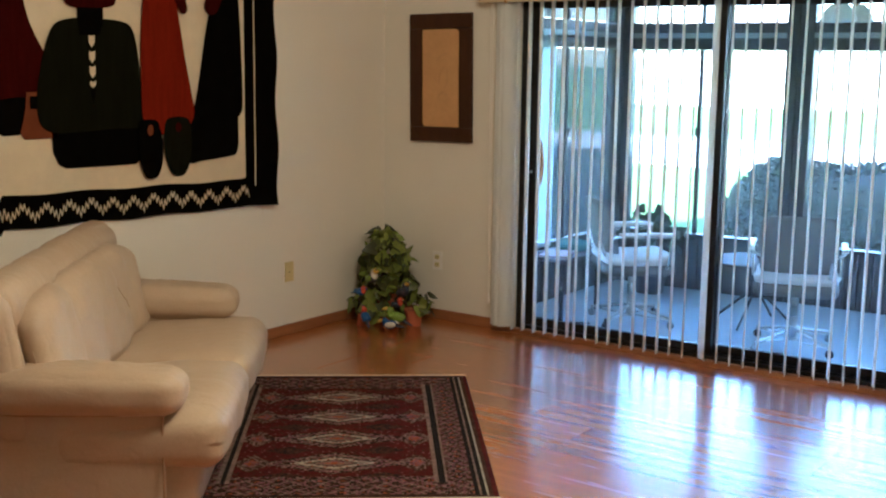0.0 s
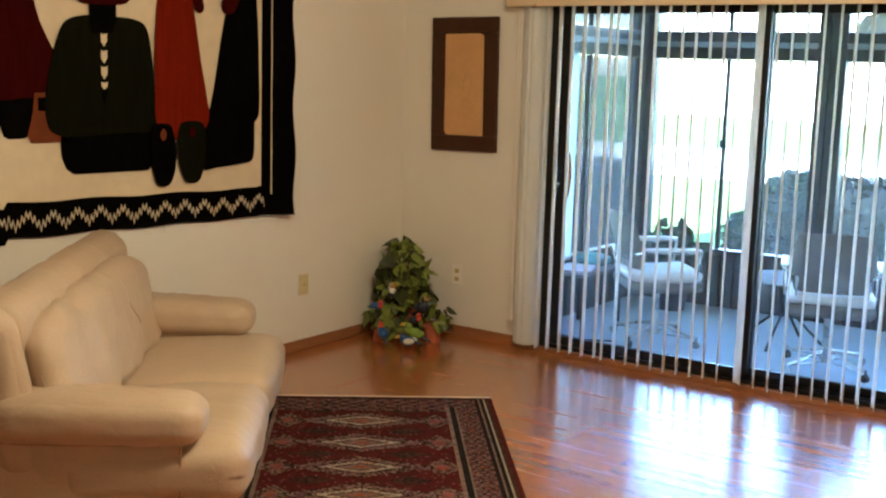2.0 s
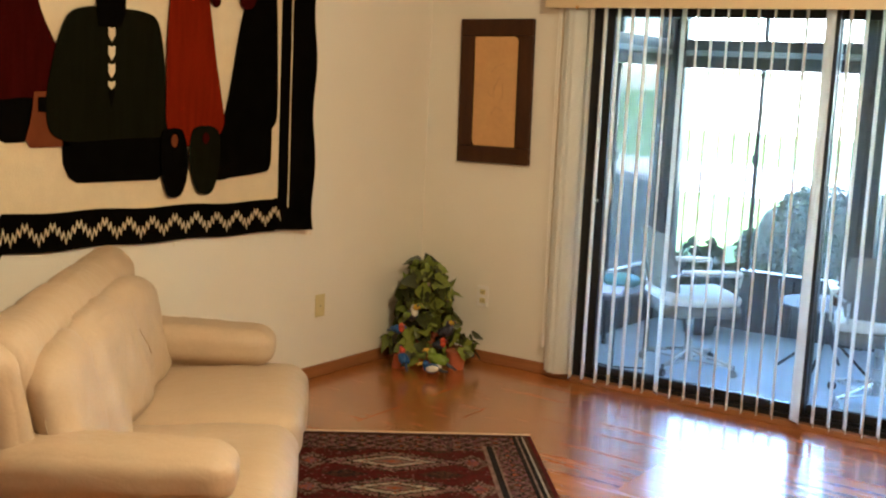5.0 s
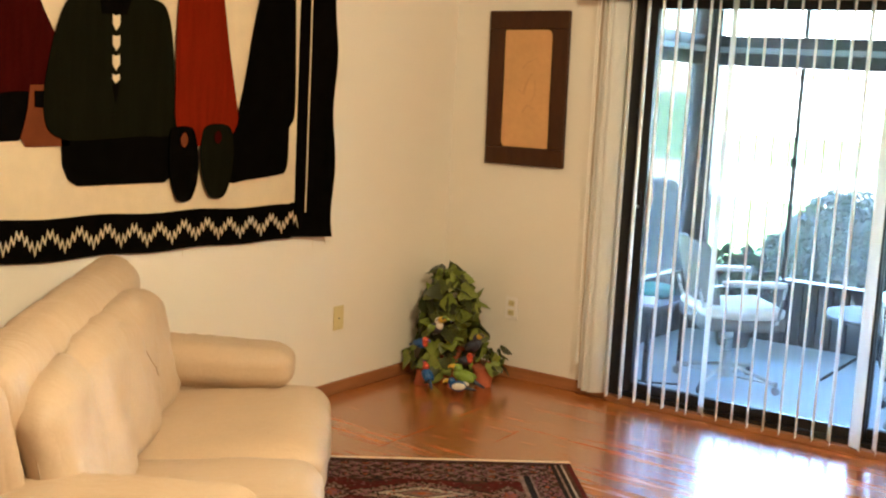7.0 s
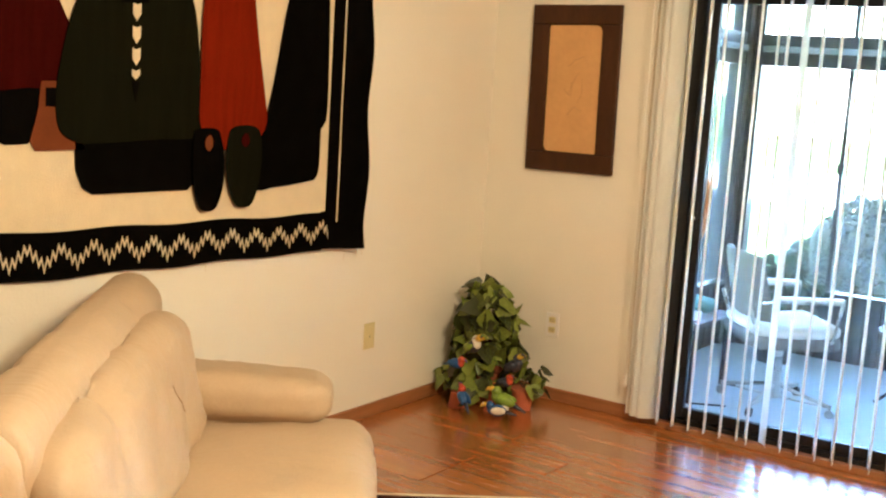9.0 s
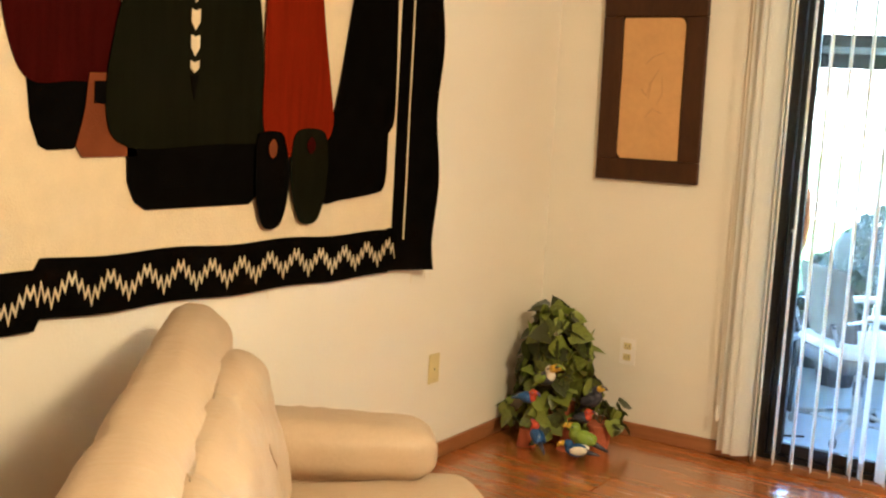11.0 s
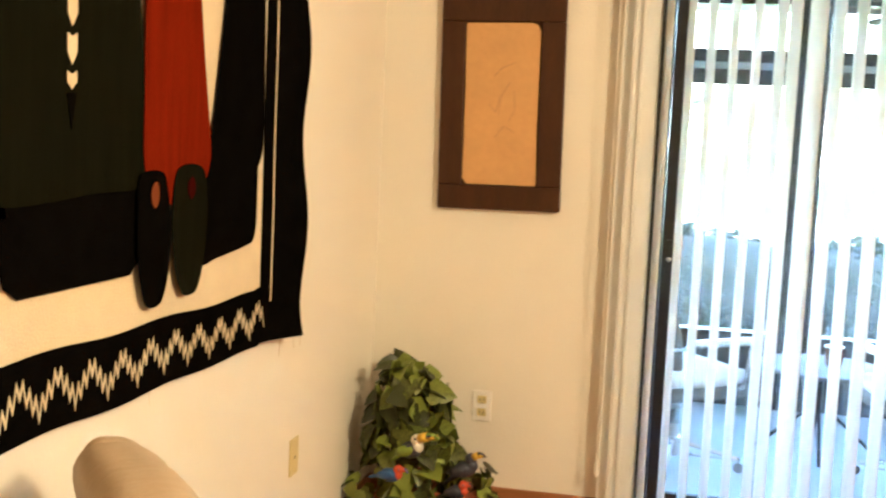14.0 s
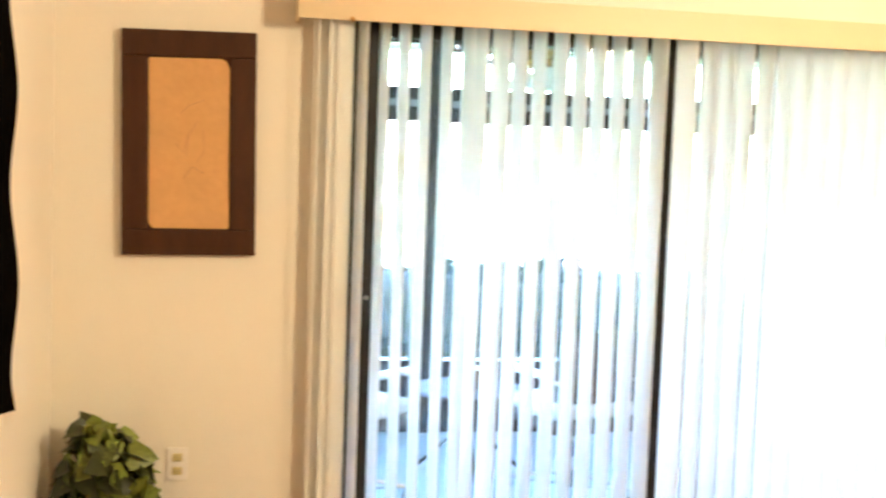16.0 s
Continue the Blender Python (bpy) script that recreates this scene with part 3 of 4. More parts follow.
motif("oval_panel", [(-1.93, 1.245), (-1.912, 1.262), (-1.897, 1.245), (-1.897, 1.22), (-1.913, 1.205), (-1.929, 1.22)], CLOTH_BROWN, 8)
motif("oval_panel", [(-1.75, 1.245), (-1.73, 1.262), (-1.712, 1.245), (-1.712, 1.225), (-1.73, 1.21), (-1.748, 1.225)], CLOTH_MAROON, 8)
for z, h in ((1.70, 0.058), (1.627, 0.058), (1.557, 0.058), (1.488, 0.034)):
    motif("chevron_panel", [(-2.262, z), (-2.246, z - 0.006), (-2.229, z), (-2.229, z - h * 0.6), (-2.246, z - h), (-2.262, z - h * 0.6)], CLOTH_CREAM, 5, False)
motif("point_panel", [(-2.262, 1.448), (-2.229, 1.448), (-2.246, 1.38)], CLOTH_BLACK, 5, False)


def zigzag():
    """Feathered cream zigzag that climbs and falls along the lower border in short spikes."""
    bm = bmesh.new()
    period, teeth = 0.1262, 12
    last = None
    for j in range(-4, 13 * teeth + 6):
        a = -1.262 - period * j / teeth
        if a > -1.195 or a < -2.985:
            continue
        u = (j % teeth) / teeth
        z = hem(a) + 0.046 + 0.056 * abs(1 - 2 * u) + (0.0165 if j % 2 else -0.0165)
        ring = []
        for c, t in ((0, -1), (0.0016, -1), (0.0016, 1), (0, 1)):
            p = on_wall(a, z + t * 0.0082, 0.0078 + c)
            ring.append(bm.verts.new(p))
        if last:
            for k in range(4):
                bm.faces.new((last[k], last[(k + 1) % 4], ring[(k + 1) % 4], ring[k]))
        last = ring
    bmesh.ops.recalc_face_normals(bm, faces=bm.faces)
    return bm


part("zigzag_trim", zigzag(), CLOTH_CREAM, tapestry, "cream zigzag stitching")
rng = random.Random(9)
bm = bmesh.new()
for i in range(26):
    b = 0.77 + rng.random() * 1.2
    p = Vector(on_wall(T_R, b, 0.005))
    tube(bm, p, p + Vector((rng.uniform(0, .008), rng.uniform(0.004, 0.014), rng.uniform(-0.02, 0.01))), 0.0006, seg=4)
for a in (-1.055, -1.075, -1.13, -1.9):
    p = Vector(on_wall(a, hem(a), 0.005))
    tube(bm, p, p + Vector((0.002, rng.uniform(-.006, .006), -rng.uniform(0.02, 0.05))), 0.0007, seg=4)
tagged(part("loose_threads", bm, CLOTH_CREAM, tapestry, "frayed cream threads"), kind="stuff")

# ---- rug ----
RUG_A = math.degrees(math.atan2(-0.778, 0.628))
rug_corner = Vector((1.350, -1.018, 0))
ru, rn = Vector((0.628, -0.778, 0)), Vector((0.778, 0.628, 0))
RL, RW = 1.66, 1.24
rc = rug_corner + ru * (RL / 2) - rn * (RW / 2)
rug = thing("rug", "dark red and brown oriental wool rug with diamond medallions", "rug", pose(rc.x, rc.y, FZ, 0, 0, RUG_A))
part("rug_body", boxes((-RL / 2, RL / 2, -RW / 2, RW / 2, 0.0005, 0.010), bevel=0.003), RUG_DARK, rug)


# the knotted design: each colour of wool is one layer of short pile, laid in cells of 8.5 mm
RUG_CELL = 0.0085
RUG_WOOL = {"red": RUG_RED, "black": RUG_BLACK, "brown": RUG_DARK, "grey": RUG_GREY, "cream": RUG_CREAM, "mauve": RUG_MAUVE, "rust": RUG_RUST}
PER = (RL - 0.46) / 4


def rug_colour(x, y, r):
    """The wool at x along and y across the rug; r is a chance from 0 to 1 for the small flecks."""
    b, e = RW / 2 - abs(y), RL / 2 - abs(x)
    if min(b, e) < 0.017:
        return "red"
    if b < 0.235 and e > (0.03 if b < 0.09 else 0.16):
        for lim, c in ((0.034, "brown"), (0.046, "cream"), (0.064, "black"), (0.076, "grey"), (0.090, "black")):
            if b < lim:
                return c
        if b < 0.182:
            d = abs((x / 0.058) % 1 - 0.5) * 2 + abs(b - 0.136) / 0.040
            if d < 0.45:
                return "rust" if r < 0.35 else "mauve"
            if d < 0.95:
                return "black" if r < 0.6 else "brown"
            if d < 1.25:
                return "grey" if r < 0.55 else "mauve"
            return "brown" if r < 0.7 else "mauve"
        for lim, c in ((0.195, "grey"), (0.216, "black"), (0.230, "grey")):
            if b < lim:
                return c
    if e < 0.23:
        if e < 0.04:
            return "brown" if r < 0.7 else "black"
        d = abs((y / 0.082) % 1 - 0.5) * 2 + abs(((e - 0.03) / 0.062) % 1 - 0.5) * 2
        if d < 0.4:
            return "rust" if r < 0.3 else "brown"
        if 0.85 < d < 1.15:
            return "grey" if r < 0.6 else "mauve"
        return ("brown", "black", "mauve")[int(r * 2.6)]
    u, v = (x + RL / 2 - 0.23) % PER - PER / 2, abs(y)
    d = abs(u) / (0.47 * PER) + v / 0.355
    if d < 0.10:
        return "rust"
    if d < 0.26:
        return "grey" if r < 0.6 else "mauve"
    if d < 0.32:
        return "black" if r < 0.6 else "brown"
    if d < 0.50:
        return "cream" if r < 0.62 else ("grey" if r < 0.9 else "rust")
    if d < 0.57:
        return "black"
    if d < 0.80:
        return ("brown", "mauve", "grey", "black")[int(r * 3.2)]
    if d < 0.88:
        return "black" if r < 0.7 else "grey"
    d = abs(u) / (0.30 * PER) + abs(v - 0.325) / 0.075
    if d < 0.5:
        return "mauve" if r < 0.6 else "rust"
    if d < 1.1:
        return "brown" if r < 0.6 else "grey"
    d = (PER / 2 - abs(u)) / (0.16 * PER) + abs(v - 0.19) / 0.10
    if d < 1:
        return "brown" if r < 0.7 else "black"
    return "red" if r < 0.86 else ("brown" if r < 0.96 else "mauve")


rng = random.Random(12)
pile = {c: ([], []) for c in RUG_WOOL}
nx, ny = int(RL / RUG_CELL), int(RW / RUG_CELL)
for i in range(nx):
    x0 = -nx * RUG_CELL / 2 + i * RUG_CELL
    row = [rug_colour(x0 + RUG_CELL / 2, -ny * RUG_CELL / 2 + (k + 0.5) * RUG_CELL, rng.random()) for k in range(ny)]
    for c, run in itertools.groupby(range(ny), key=lambda k: row[k]):
        run = list(run)
        y0, y1 = -ny * RUG_CELL / 2 + run[0] * RUG_CELL, -ny * RUG_CELL / 2 + (run[-1] + 1) * RUG_CELL
        verts, faces = pile[c]
        n, h = len(verts), 0.0112 + rng.uniform(0, 0.0009)
        verts += [(x0, y0, 0.0095), (x0 + RUG_CELL, y0, 0.0095), (x0 + RUG_CELL, y1, 0.0095), (x0, y1, 0.0095), (x0, y0, h), (x0 + RUG_CELL, y0, h), (x0 + RUG_CELL, y1, h), (x0, y1, h)]
        faces += [(n + 4, n + 5, n + 6, n + 7), (n, n + 1, n + 5, n + 4), (n + 1, n + 2, n + 6, n + 5), (n + 2, n + 3, n + 7, n + 6), (n + 3, n, n + 4, n + 7)]
for c, (verts, faces) in pile.items():
    me = bpy.data.meshes.new("wool_layer")
    me.from_pydata(verts, [], faces)
    me.materials.append(RUG_WOOL[c])
    ob = new("wool_layer", me)
    ob.parent = rug
    tagged(ob, c + " wool pile", kind="stuff")
for end in (-1, 1):
    bm = bmesh.new()
    box(bm, end * RL / 2 - 0.006 if end > 0 else -RL / 2 - 0.012, RL / 2 + 0.012 if end > 0 else -RL / 2 + 0.006, -RW / 2, RW / 2, 0.001, 0.0135)
    for i in range(150):
        yy = -RW / 2 + RW * (i + rng.random()) / 150
        tube(bm, (end * (RL / 2 + 0.008), yy, 0.005), (end * (RL / 2 + rng.uniform(0.025, 0.045)), yy + rng.uniform(-.006, .006), 0.002), 0.0016, seg=4)
    part("fringe", bm, FRINGE, rug, "short cream cotton fringe")

# ---- sofa ----
SOFA_M = pose(0.915, -2.765, FZ, 0, 0, RUG_A) @ Matrix.Diagonal((1, 1, 0.95, 1))
sofa = thing("sofa", "cream leather two-seat sofa with rolled pillow arms, standing askew", "sofa", SOFA_M)
# local axes: x along the seat, y to the front


def base_shape(x, y, z):
    return (x, y + 0.10 * z if y > 0 else y, z)


part("base", pillow((1.56, 0.66, 0.24), 0.03, 0.0, 8, base_shape, pose(0, 0.045, 0.142)), LEATHER, sofa, smooth=True)
for s in (-1, 1):
    for fy in (0.27, -0.27):
        part("foot", lathe([(0.025, 0.0), (0.03, 0.03), (0.03, 0.034)], 12, (s * 0.68, fy, 0)), BLACK_MET, sofa)


def soft(x, y, z, k=0.004):
    """Small uneven dents of stuffed leather."""
    return k * noise.noise(Vector((x * 6, y * 6, z * 6))) + 0.5 * k * noise.noise(Vector((x * 15, y * 11, z * 15)))


def seat_shape(x, y, z):
    drop = max(0.0, y - 0.06)
    top = 1 if z > 0 else 0
    d = soft(x, y, z, 0.008)
    return (x, y + d, z + 0.045 * y - 0.22 * drop * drop + top * (d + 0.008 * math.cos(x * 7.0)))


for s in (-1, 1):
    part("seat_cushion", pillow((0.808, 0.60, 0.215), 0.072, 0.012, 20, seat_shape, pose(s * 0.4025, 0.166, 0.312)), LEATHER, sofa, smooth=True)


def shell_shape(x, y, z):
    """One long roll with shallow tucks along its top."""
    t = (z + 0.285) / 0.57
    roll = 0.04 * math.exp(-((z - 0.21) / 0.10) ** 2)
    d = soft(x, y, z + 3, 0.008)
    tuck = sum(math.exp(-((x - c) / 0.035) ** 2) for c in (-0.36, 0.02, 0.38)) * 0.007 * max(0.0, t)
    return (x, y - 0.09 * t + (roll - tuck if y > 0 else tuck - 0.3 * roll) + d, z - tuck + d)


part("back_shell", pillow((1.55, 0.118, 0.58), 0.058, 0.004, 26, shell_shape, pose(-0.02, -0.232, 0.596)), LEATHER, sofa, smooth=True)


def cushion_shape(x, y, z):
    """One long back cushion: a rounded top, a soft fold down its near third, gathers at its foot."""
    t = (z + 0.21) / 0.42
    face = 1 if y > 0 else 0
    d = soft(x + 6, y, z, 0.013)
    arch = -0.045 * (abs(x) / 0.71) ** 6 * max(0.0, t)
    dip = math.exp(-((x - 0.34 - 0.10 * (1 - t)) / 0.045) ** 2) * (0.35 + 0.65 * t)
    fold = -0.010 * math.exp(-((x + 0.28 - 0.5 * z) / 0.025) ** 2) * (0.4 + 0.6 * t)
    gather = 0.010 * (1 - t) * math.cos((x + 0.12) * 15)
    return (x, y - 0.095 * t + face * (d + fold + gather - 0.022 * dip), z + arch + 0.5 * d - 0.016 * dip * max(0.0, t))


part("back_cushion", pillow((1.45, 0.135, 0.42), 0.066, 0.012, 44, cushion_shape, pose(-0.003, -0.107, 0.604)), LEATHER, sofa, smooth=True)


def arm_shape(x, y, z):
    t = (y + 0.33) / 0.66
    pinch = 1 - 0.05 * t - 0.16 * max(0.0, t - 0.55)
    gather = 0.0022 * math.sin(y * 71 + 9 * x + 2 * math.sin(y * 17)) * math.exp(-((y + 0.05) / 0.3) ** 2) * (1 if z > -0.02 else 0.3)
    d = soft(x, y, z + 7, 0.005)
    return (x * pinch + d, y, z * pinch + gather - 0.018 * t)


for s in (-1, 1):
    arm = part("arm_pillow", pillow((0.25, 0.64, 0.165), 0.066, 0.006, 22, arm_shape, pose(s * 0.735, 0.012, 0.512)), LEATHER, sofa, smooth=True)
    bm = bmesh.new()
    ball(bm, (s * 0.735, 0.320, 0.478), (0.052, 0.014, 0.034), 14)
    for k in range(9):
        a = math.pi * 2 * k / 9
        tube(bm, (s * 0.735 + 0.012 * math.cos(a), 0.333, 0.478 + 0.008 * math.sin(a)), (s * 0.735 + 0.075 * math.cos(a), 0.312, 0.478 + 0.045 * math.sin(a)), 0.0045, 0.002, 6)
    part("gathered_end", bm, LEATHER, arm, "gathered leather arm end", smooth=True)
    part("side_panel", pillow((0.155, 0.73, 0.42), 0.022, 0.004, 12, lambda x, y, z: (x + soft(x, y, z, 0.004), y, z), pose(s * 0.728, -0.100, 0.245)), LEATHER, sofa, smooth=True)
    part("wing", pillow((0.115, 0.135, 0.575), 0.056, 0.006, 18, lambda x, y, z: (x + soft(x, y, z, 0.006), y - 0.09 * (z + 0.28) / 0.56 + soft(x, y, z + 2, 0.006), (z if s < 0 else z * 0.96 - 0.010) - 0.10 * max(0.0, y + 0.02) * (z > 0)), pose(s * 0.762, -0.222, 0.594)), LEATHER, sofa, smooth=True)
    part("seam_crease_line", chain([(s * 0.811, 0.266, 0.05), (s * 0.812, 0.266, 0.42)], 0.004, 6), LEATHER_SEAM_CREASE, sofa)
    # dark tube that stands for the shade in the crease under the arm
    part("seam_crease_line", chain([(s * 0.812, 0.262, 0.436), (s * 0.818, 0.10, 0.430), (s * 0.818, -0.20, 0.430), (s * 0.812, -0.40, 0.438)], 0.006, 6), LEATHER_SEAM_CREASE, sofa)
pad = next(o for o in sofa.children if o.name.startswith("back_cushion")).data
skin = BVHTree.FromPolygons([v.co for v in pad.vertices], [tuple(p.vertices) for p in pad.polygons])
# the cushion's crease is a thin dark tube laid along its face
line = []
for k in range(7):
    hit = skin.ray_cast(Vector((-0.205 - 0.13 * k / 6, 1.0, 0.675 - 0.12 * k / 6)), Vector((0, -1, 0)))[0]
    line.append((hit.x, hit.y + 0.0006, hit.z))
bm = chain(line, 0.0017, 6)
part("crease", bm, LEATHER_SEAM_CREASE, sofa, "short crease drawn as a dark line")

# ---- ivy with painted birds in the corner ----
ivy = thing("potted_ivy", "bushy green ivy in terracotta pots in the corner", "potted plant", pose(0.222, -0.262, FZ))
pot = part("pot", lathe([(0.065, 0.0), (0.09, 0.13), (0.097, 0.13), (0.097, 0.155), (0.085, 0.155), (0.08, 0.14)], 24), TERRACOTTA, ivy, "terracotta pot")
part("soil", lathe([(0.079, 0.135), (0.079, 0.139)], 20), EARTH, pot)
part("pot", lathe([(0.04, 0.0), (0.055, 0.085), (0.06, 0.085), (0.06, 0.10), (0.05, 0.10)], 20, (0.21, 0.02, 0)), TERRACOTTA, ivy, "small terracotta pot")
part("pot", lathe([(0.05, 0.0), (0.012, 0.13), (0.008, 0.13)], 20, (0.13, -0.10, 0)), TERRACOTTA, ivy, "upturned terracotta cone")
part("pot", lathe([(0.04, 0.0), (0.03, 0.07), (0.02, 0.07)], 20, (-0.03, -0.17, 0)), TERRACOTTA, ivy)


def leaf_mesh(k):
    """An ivy leaf: five soft lobes, folded along the middle rib."""
    bm = bmesh.new()
    out = [(0, 0), (0.30, -0.10), (0.52, 0.16), (0.40, 0.42), (0.30, 0.66), (0, 1.0)]
    right = [bm.verts.new((x, y, (0.22 + 0.08 * k) * x - 0.22 * y * y)) for x, y in out]
    left = [right[0]] + [bm.verts.new((-x, y, (0.22 + 0.08 * k) * x - 0.22 * y * y)) for x, y in out[1:-1]] + [right[-1]]
    rib = [right[0], bm.verts.new((0, 0.15, -0.01)), bm.verts.new((0, 0.5, -0.06)), right[-1]]
    for side in (right, left):
        bm.faces.new((rib[0], side[1], side[2], rib[1]))
        bm.faces.new((rib[1], side[2], side[3], rib[2]))
        bm.faces.new((rib[2], side[3], side[4], rib[3]))
    me = bpy.data.meshes.new("leaf")
    bmesh.ops.recalc_face_normals(bm, faces=bm.faces)
    for f in bm.faces:
        f.smooth = True
    bm.to_mesh(me)
    bm.free()
    me.materials.append(LEAF)
    return me


leaf_kinds = [leaf_mesh(k) for k in range(3)]
rng = random.Random(21)


def put_leaf(parent, p, out_dir, size, kinds=None):
    up = Vector((out_dir[0], out_dir[1], rng.uniform(-0.2, 0.55))).normalized()
    tip = Vector((out_dir[0] * 0.5 + rng.uniform(-.6, .6), out_dir[1] * 0.5 + rng.uniform(-.6, .6), rng.uniform(-0.9, 0.35))).normalized()
    side = tip.cross(up).normalized()
    up = side.cross(tip)
    m = Matrix((side, tip, up)).transposed().to_4x4()
    ob = new("leaf", rng.choice(kinds or leaf_kinds))
    ob.parent = parent
    ob.matrix_basis = Matrix.Translation(p) @ m @ Matrix.Scale(size, 4)


stems = bmesh.new()
for i in range(240):
    t = rng.random() ** 0.8
    z = 0.09 + 0.47 * t
    rad = (0.185 - 0.05 * abs(t - 0.35) / 0.35 if t < 0.75 else 0.15 - 0.09 * (t - 0.75) / 0.25) * rng.uniform(0.62, 1.0)
    a = rng.uniform(0, 2 * math.pi)
    p = Vector((0.86 * rad * math.cos(a) + 0.025 - 0.05 * t, 0.86 * rad * math.sin(a) - 0.02 + 0.06 * t, z * 0.97))
    if p.x < -0.18:
        p.x = -0.18
    if p.y > 0.21:
        p.y = 0.21
    put_leaf(ivy, p, (math.cos(a), math.sin(a)), rng.uniform(0.050, 0.100))
    if i % 4 == 0:
        tube(stems, (0, 0, 0.13), p, 0.003, 0.0015, 5)
for i in range(34):
    a = rng.uniform(0, 2 * math.pi)
    rad = rng.uniform(0.02, 0.11)
    p = Vector((0.21 + rad * math.cos(a), 0.02 + rad * math.sin(a), 0.07 + 0.12 * rng.random()))
    put_leaf(ivy, p, (math.cos(a), math.sin(a)), rng.uniform(0.05, 0.085))
    if i % 3 == 0:
        tube(stems, (0.21, 0.02, 0.09), p, 0.002, 0.001, 5)
for i in range(26):
    a = rng.uniform(2.6, 5.2)
    rad = rng.uniform(0.10, 0.20)
    p = Vector((rad * math.cos(a) - 0.02, rad * math.sin(a) - 0.02, 0.04 + 0.10 * rng.random()))
    put_leaf(ivy, p, (math.cos(a), math.sin(a)), rng.uniform(0.05, 0.08))
part("stems", stems, STEM, ivy, "thin brown-green stems")


def bird(where, turn, size, body, head, bill, label, tail=None, beak=1.0, pitch=0, mark=None):
    """A small glazed bird: body, wings, head and bill in one mesh with several glazes. where: the middle of its bill."""
    bm = bmesh.new()
    mats = [body, head, bill, tail or body, mark or BIRD_BLACK]

    def glaze(f0, k):
        for f in list(bm.faces)[f0:]:
            f.material_index = k
            f.smooth = True
    ball(bm, (0, 0, 0), (0.46, 0.28, 0.30), 14)
    glaze(0, 0)
    n = len(bm.faces)
    ball(bm, (0.36, 0, 0.28), (0.22, 0.20, 0.21), 12)
    ball(bm, (0.34, 0, 0.06), (0.20, 0.20, 0.22), 10)
    glaze(n, 1)
    n = len(bm.faces)
    tips = [(0.50, 0.31, 0.13), (0.50 + 0.20 * beak, 0.33, 0.12), (0.50 + 0.36 * beak, 0.27, 0.07), (0.50 + 0.44 * beak, 0.18, 0.02)]
    for (xa, za, ra), (xb, zb, rb) in zip(tips, tips[1:]):
        k = 0.7 + 0.3 * beak
        tube(bm, (xa, 0, za), (xb, 0, zb), ra * k, rb * k, 10)
    glaze(n, 2)
    n = len(bm.faces)
    for side in (-1, 1):
        ball(bm, (-0.12, side * 0.22, 0.02), (0.42, 0.09, 0.20), 10)
    tube(bm, (-0.3, 0, -0.05), (-1.0, 0, -0.25), 0.14, 0.05, 8)
    glaze(n, 3)
    n = len(bm.faces)
    for side in (-1, 1):
        ball(bm, (0.44, side * 0.175, 0.34), 0.04, 8)
        if beak > 1.2:
            ball(bm, (0.50 + 0.20 * beak, side * 0.125, 0.33), (0.14 * beak, 0.02, 0.045), 8)
    glaze(n, 4)
    me = bpy.data.meshes.new("bird_figurine")
    bm.to_mesh(me)
    bm.free()
    for m_ in mats:
        me.materials.append(m_)
    ob = new("bird_figurine", me)
    turned = pose(0, 0, 0, 0, -pitch, turn) @ Matrix.Scale(size, 4)
    ob.matrix_basis = Matrix.Translation(Vector(where) - turned @ Vector((0.50 + 0.2 * beak, 0, 0.3))) @ turned
    return tagged(ob, label, "figurine", group="glazed birds in the ivy")


bird((0.335, -0.475, 0.338), -25, 0.100, BIRD_BLACK, BIRD_WHITE, BIRD_YELLOW, "dark glazed toucan with white chest and long yellow bill", BIRD_GREEN, 1.9, 20)
bird((0.495, -0.385, 0.266), -20, 0.100, BIRD_BLACK, BIRD_BLACK, BIRD_YELLOW, "glazed slate-grey bird with yellow bill, in the ivy", None, 1.1, 25)
bird((0.262, -0.495, 0.222), -10, 0.080, BIRD_BLUE, BIRD_RED, BIRD_RED, "small glazed blue bird with orange-red head, in the ivy", None, 0.7)
bird((0.262, -0.520, 0.115), 150, 0.085, BIRD_BLUE, BIRD_RED, BIRD_RED, "glazed blue bird with orange-red head, low in the ivy", None, 0.7, 30)
bird((0.470, -0.410, 0.168), -15, 0.080, BIRD_BLACK, BIRD_RED, BIRD_RED, "glazed dark bird with red head above the green one", BIRD_BLACK, 0.7, 10)
bird((0.395, -0.475, 0.115), 200, 0.110, BIRD_GREEN, BIRD_GREEN, BIRD_YELLOW, "glazed lime green bird with red back, on a terracotta cone", BIRD_GREEN, 0.7, 10)
bird((0.395, -0.520, 0.050), 190, 0.090, BIRD_BLUE, BIRD_BLUE, BIRD_YELLOW, "glazed blue bird with pale yellow bill, on the floor", BIRD_WHITE, 0.9, -10)

# ---- screened porch ----
PF = -0.17
PY = 2.65
PX0, PX1 = 0.20, 6.05
tagged(part("porch_floor", boxes((PX0, PX1, 0.15, PY + 0.06, PF - 0.25, PF)), PORCH_FLOOR), "pale blue-grey painted concrete porch floor", "porch floor", kind="structure")
tagged(part("porch_ceiling", boxes((PX0, PX1, 0.15, PY + 0.7, 2.16, 2.22)), PORCH_CEIL), "pale boarded porch ceiling", "ceiling", kind="structure")
# unseen roof, its overhang keeps the sun off the porch and the hedge
tagged(part("porch_roof", boxes((PX0 - 0.3, PX1 + 0.3, 0.601, PY + 0.85, 2.3, 2.4), (PX0, PX1, 0.16, PY + 0.7, 2.221, 2.3)), ROOF), "plain grey unseen porch roof", "roof", kind="structure")


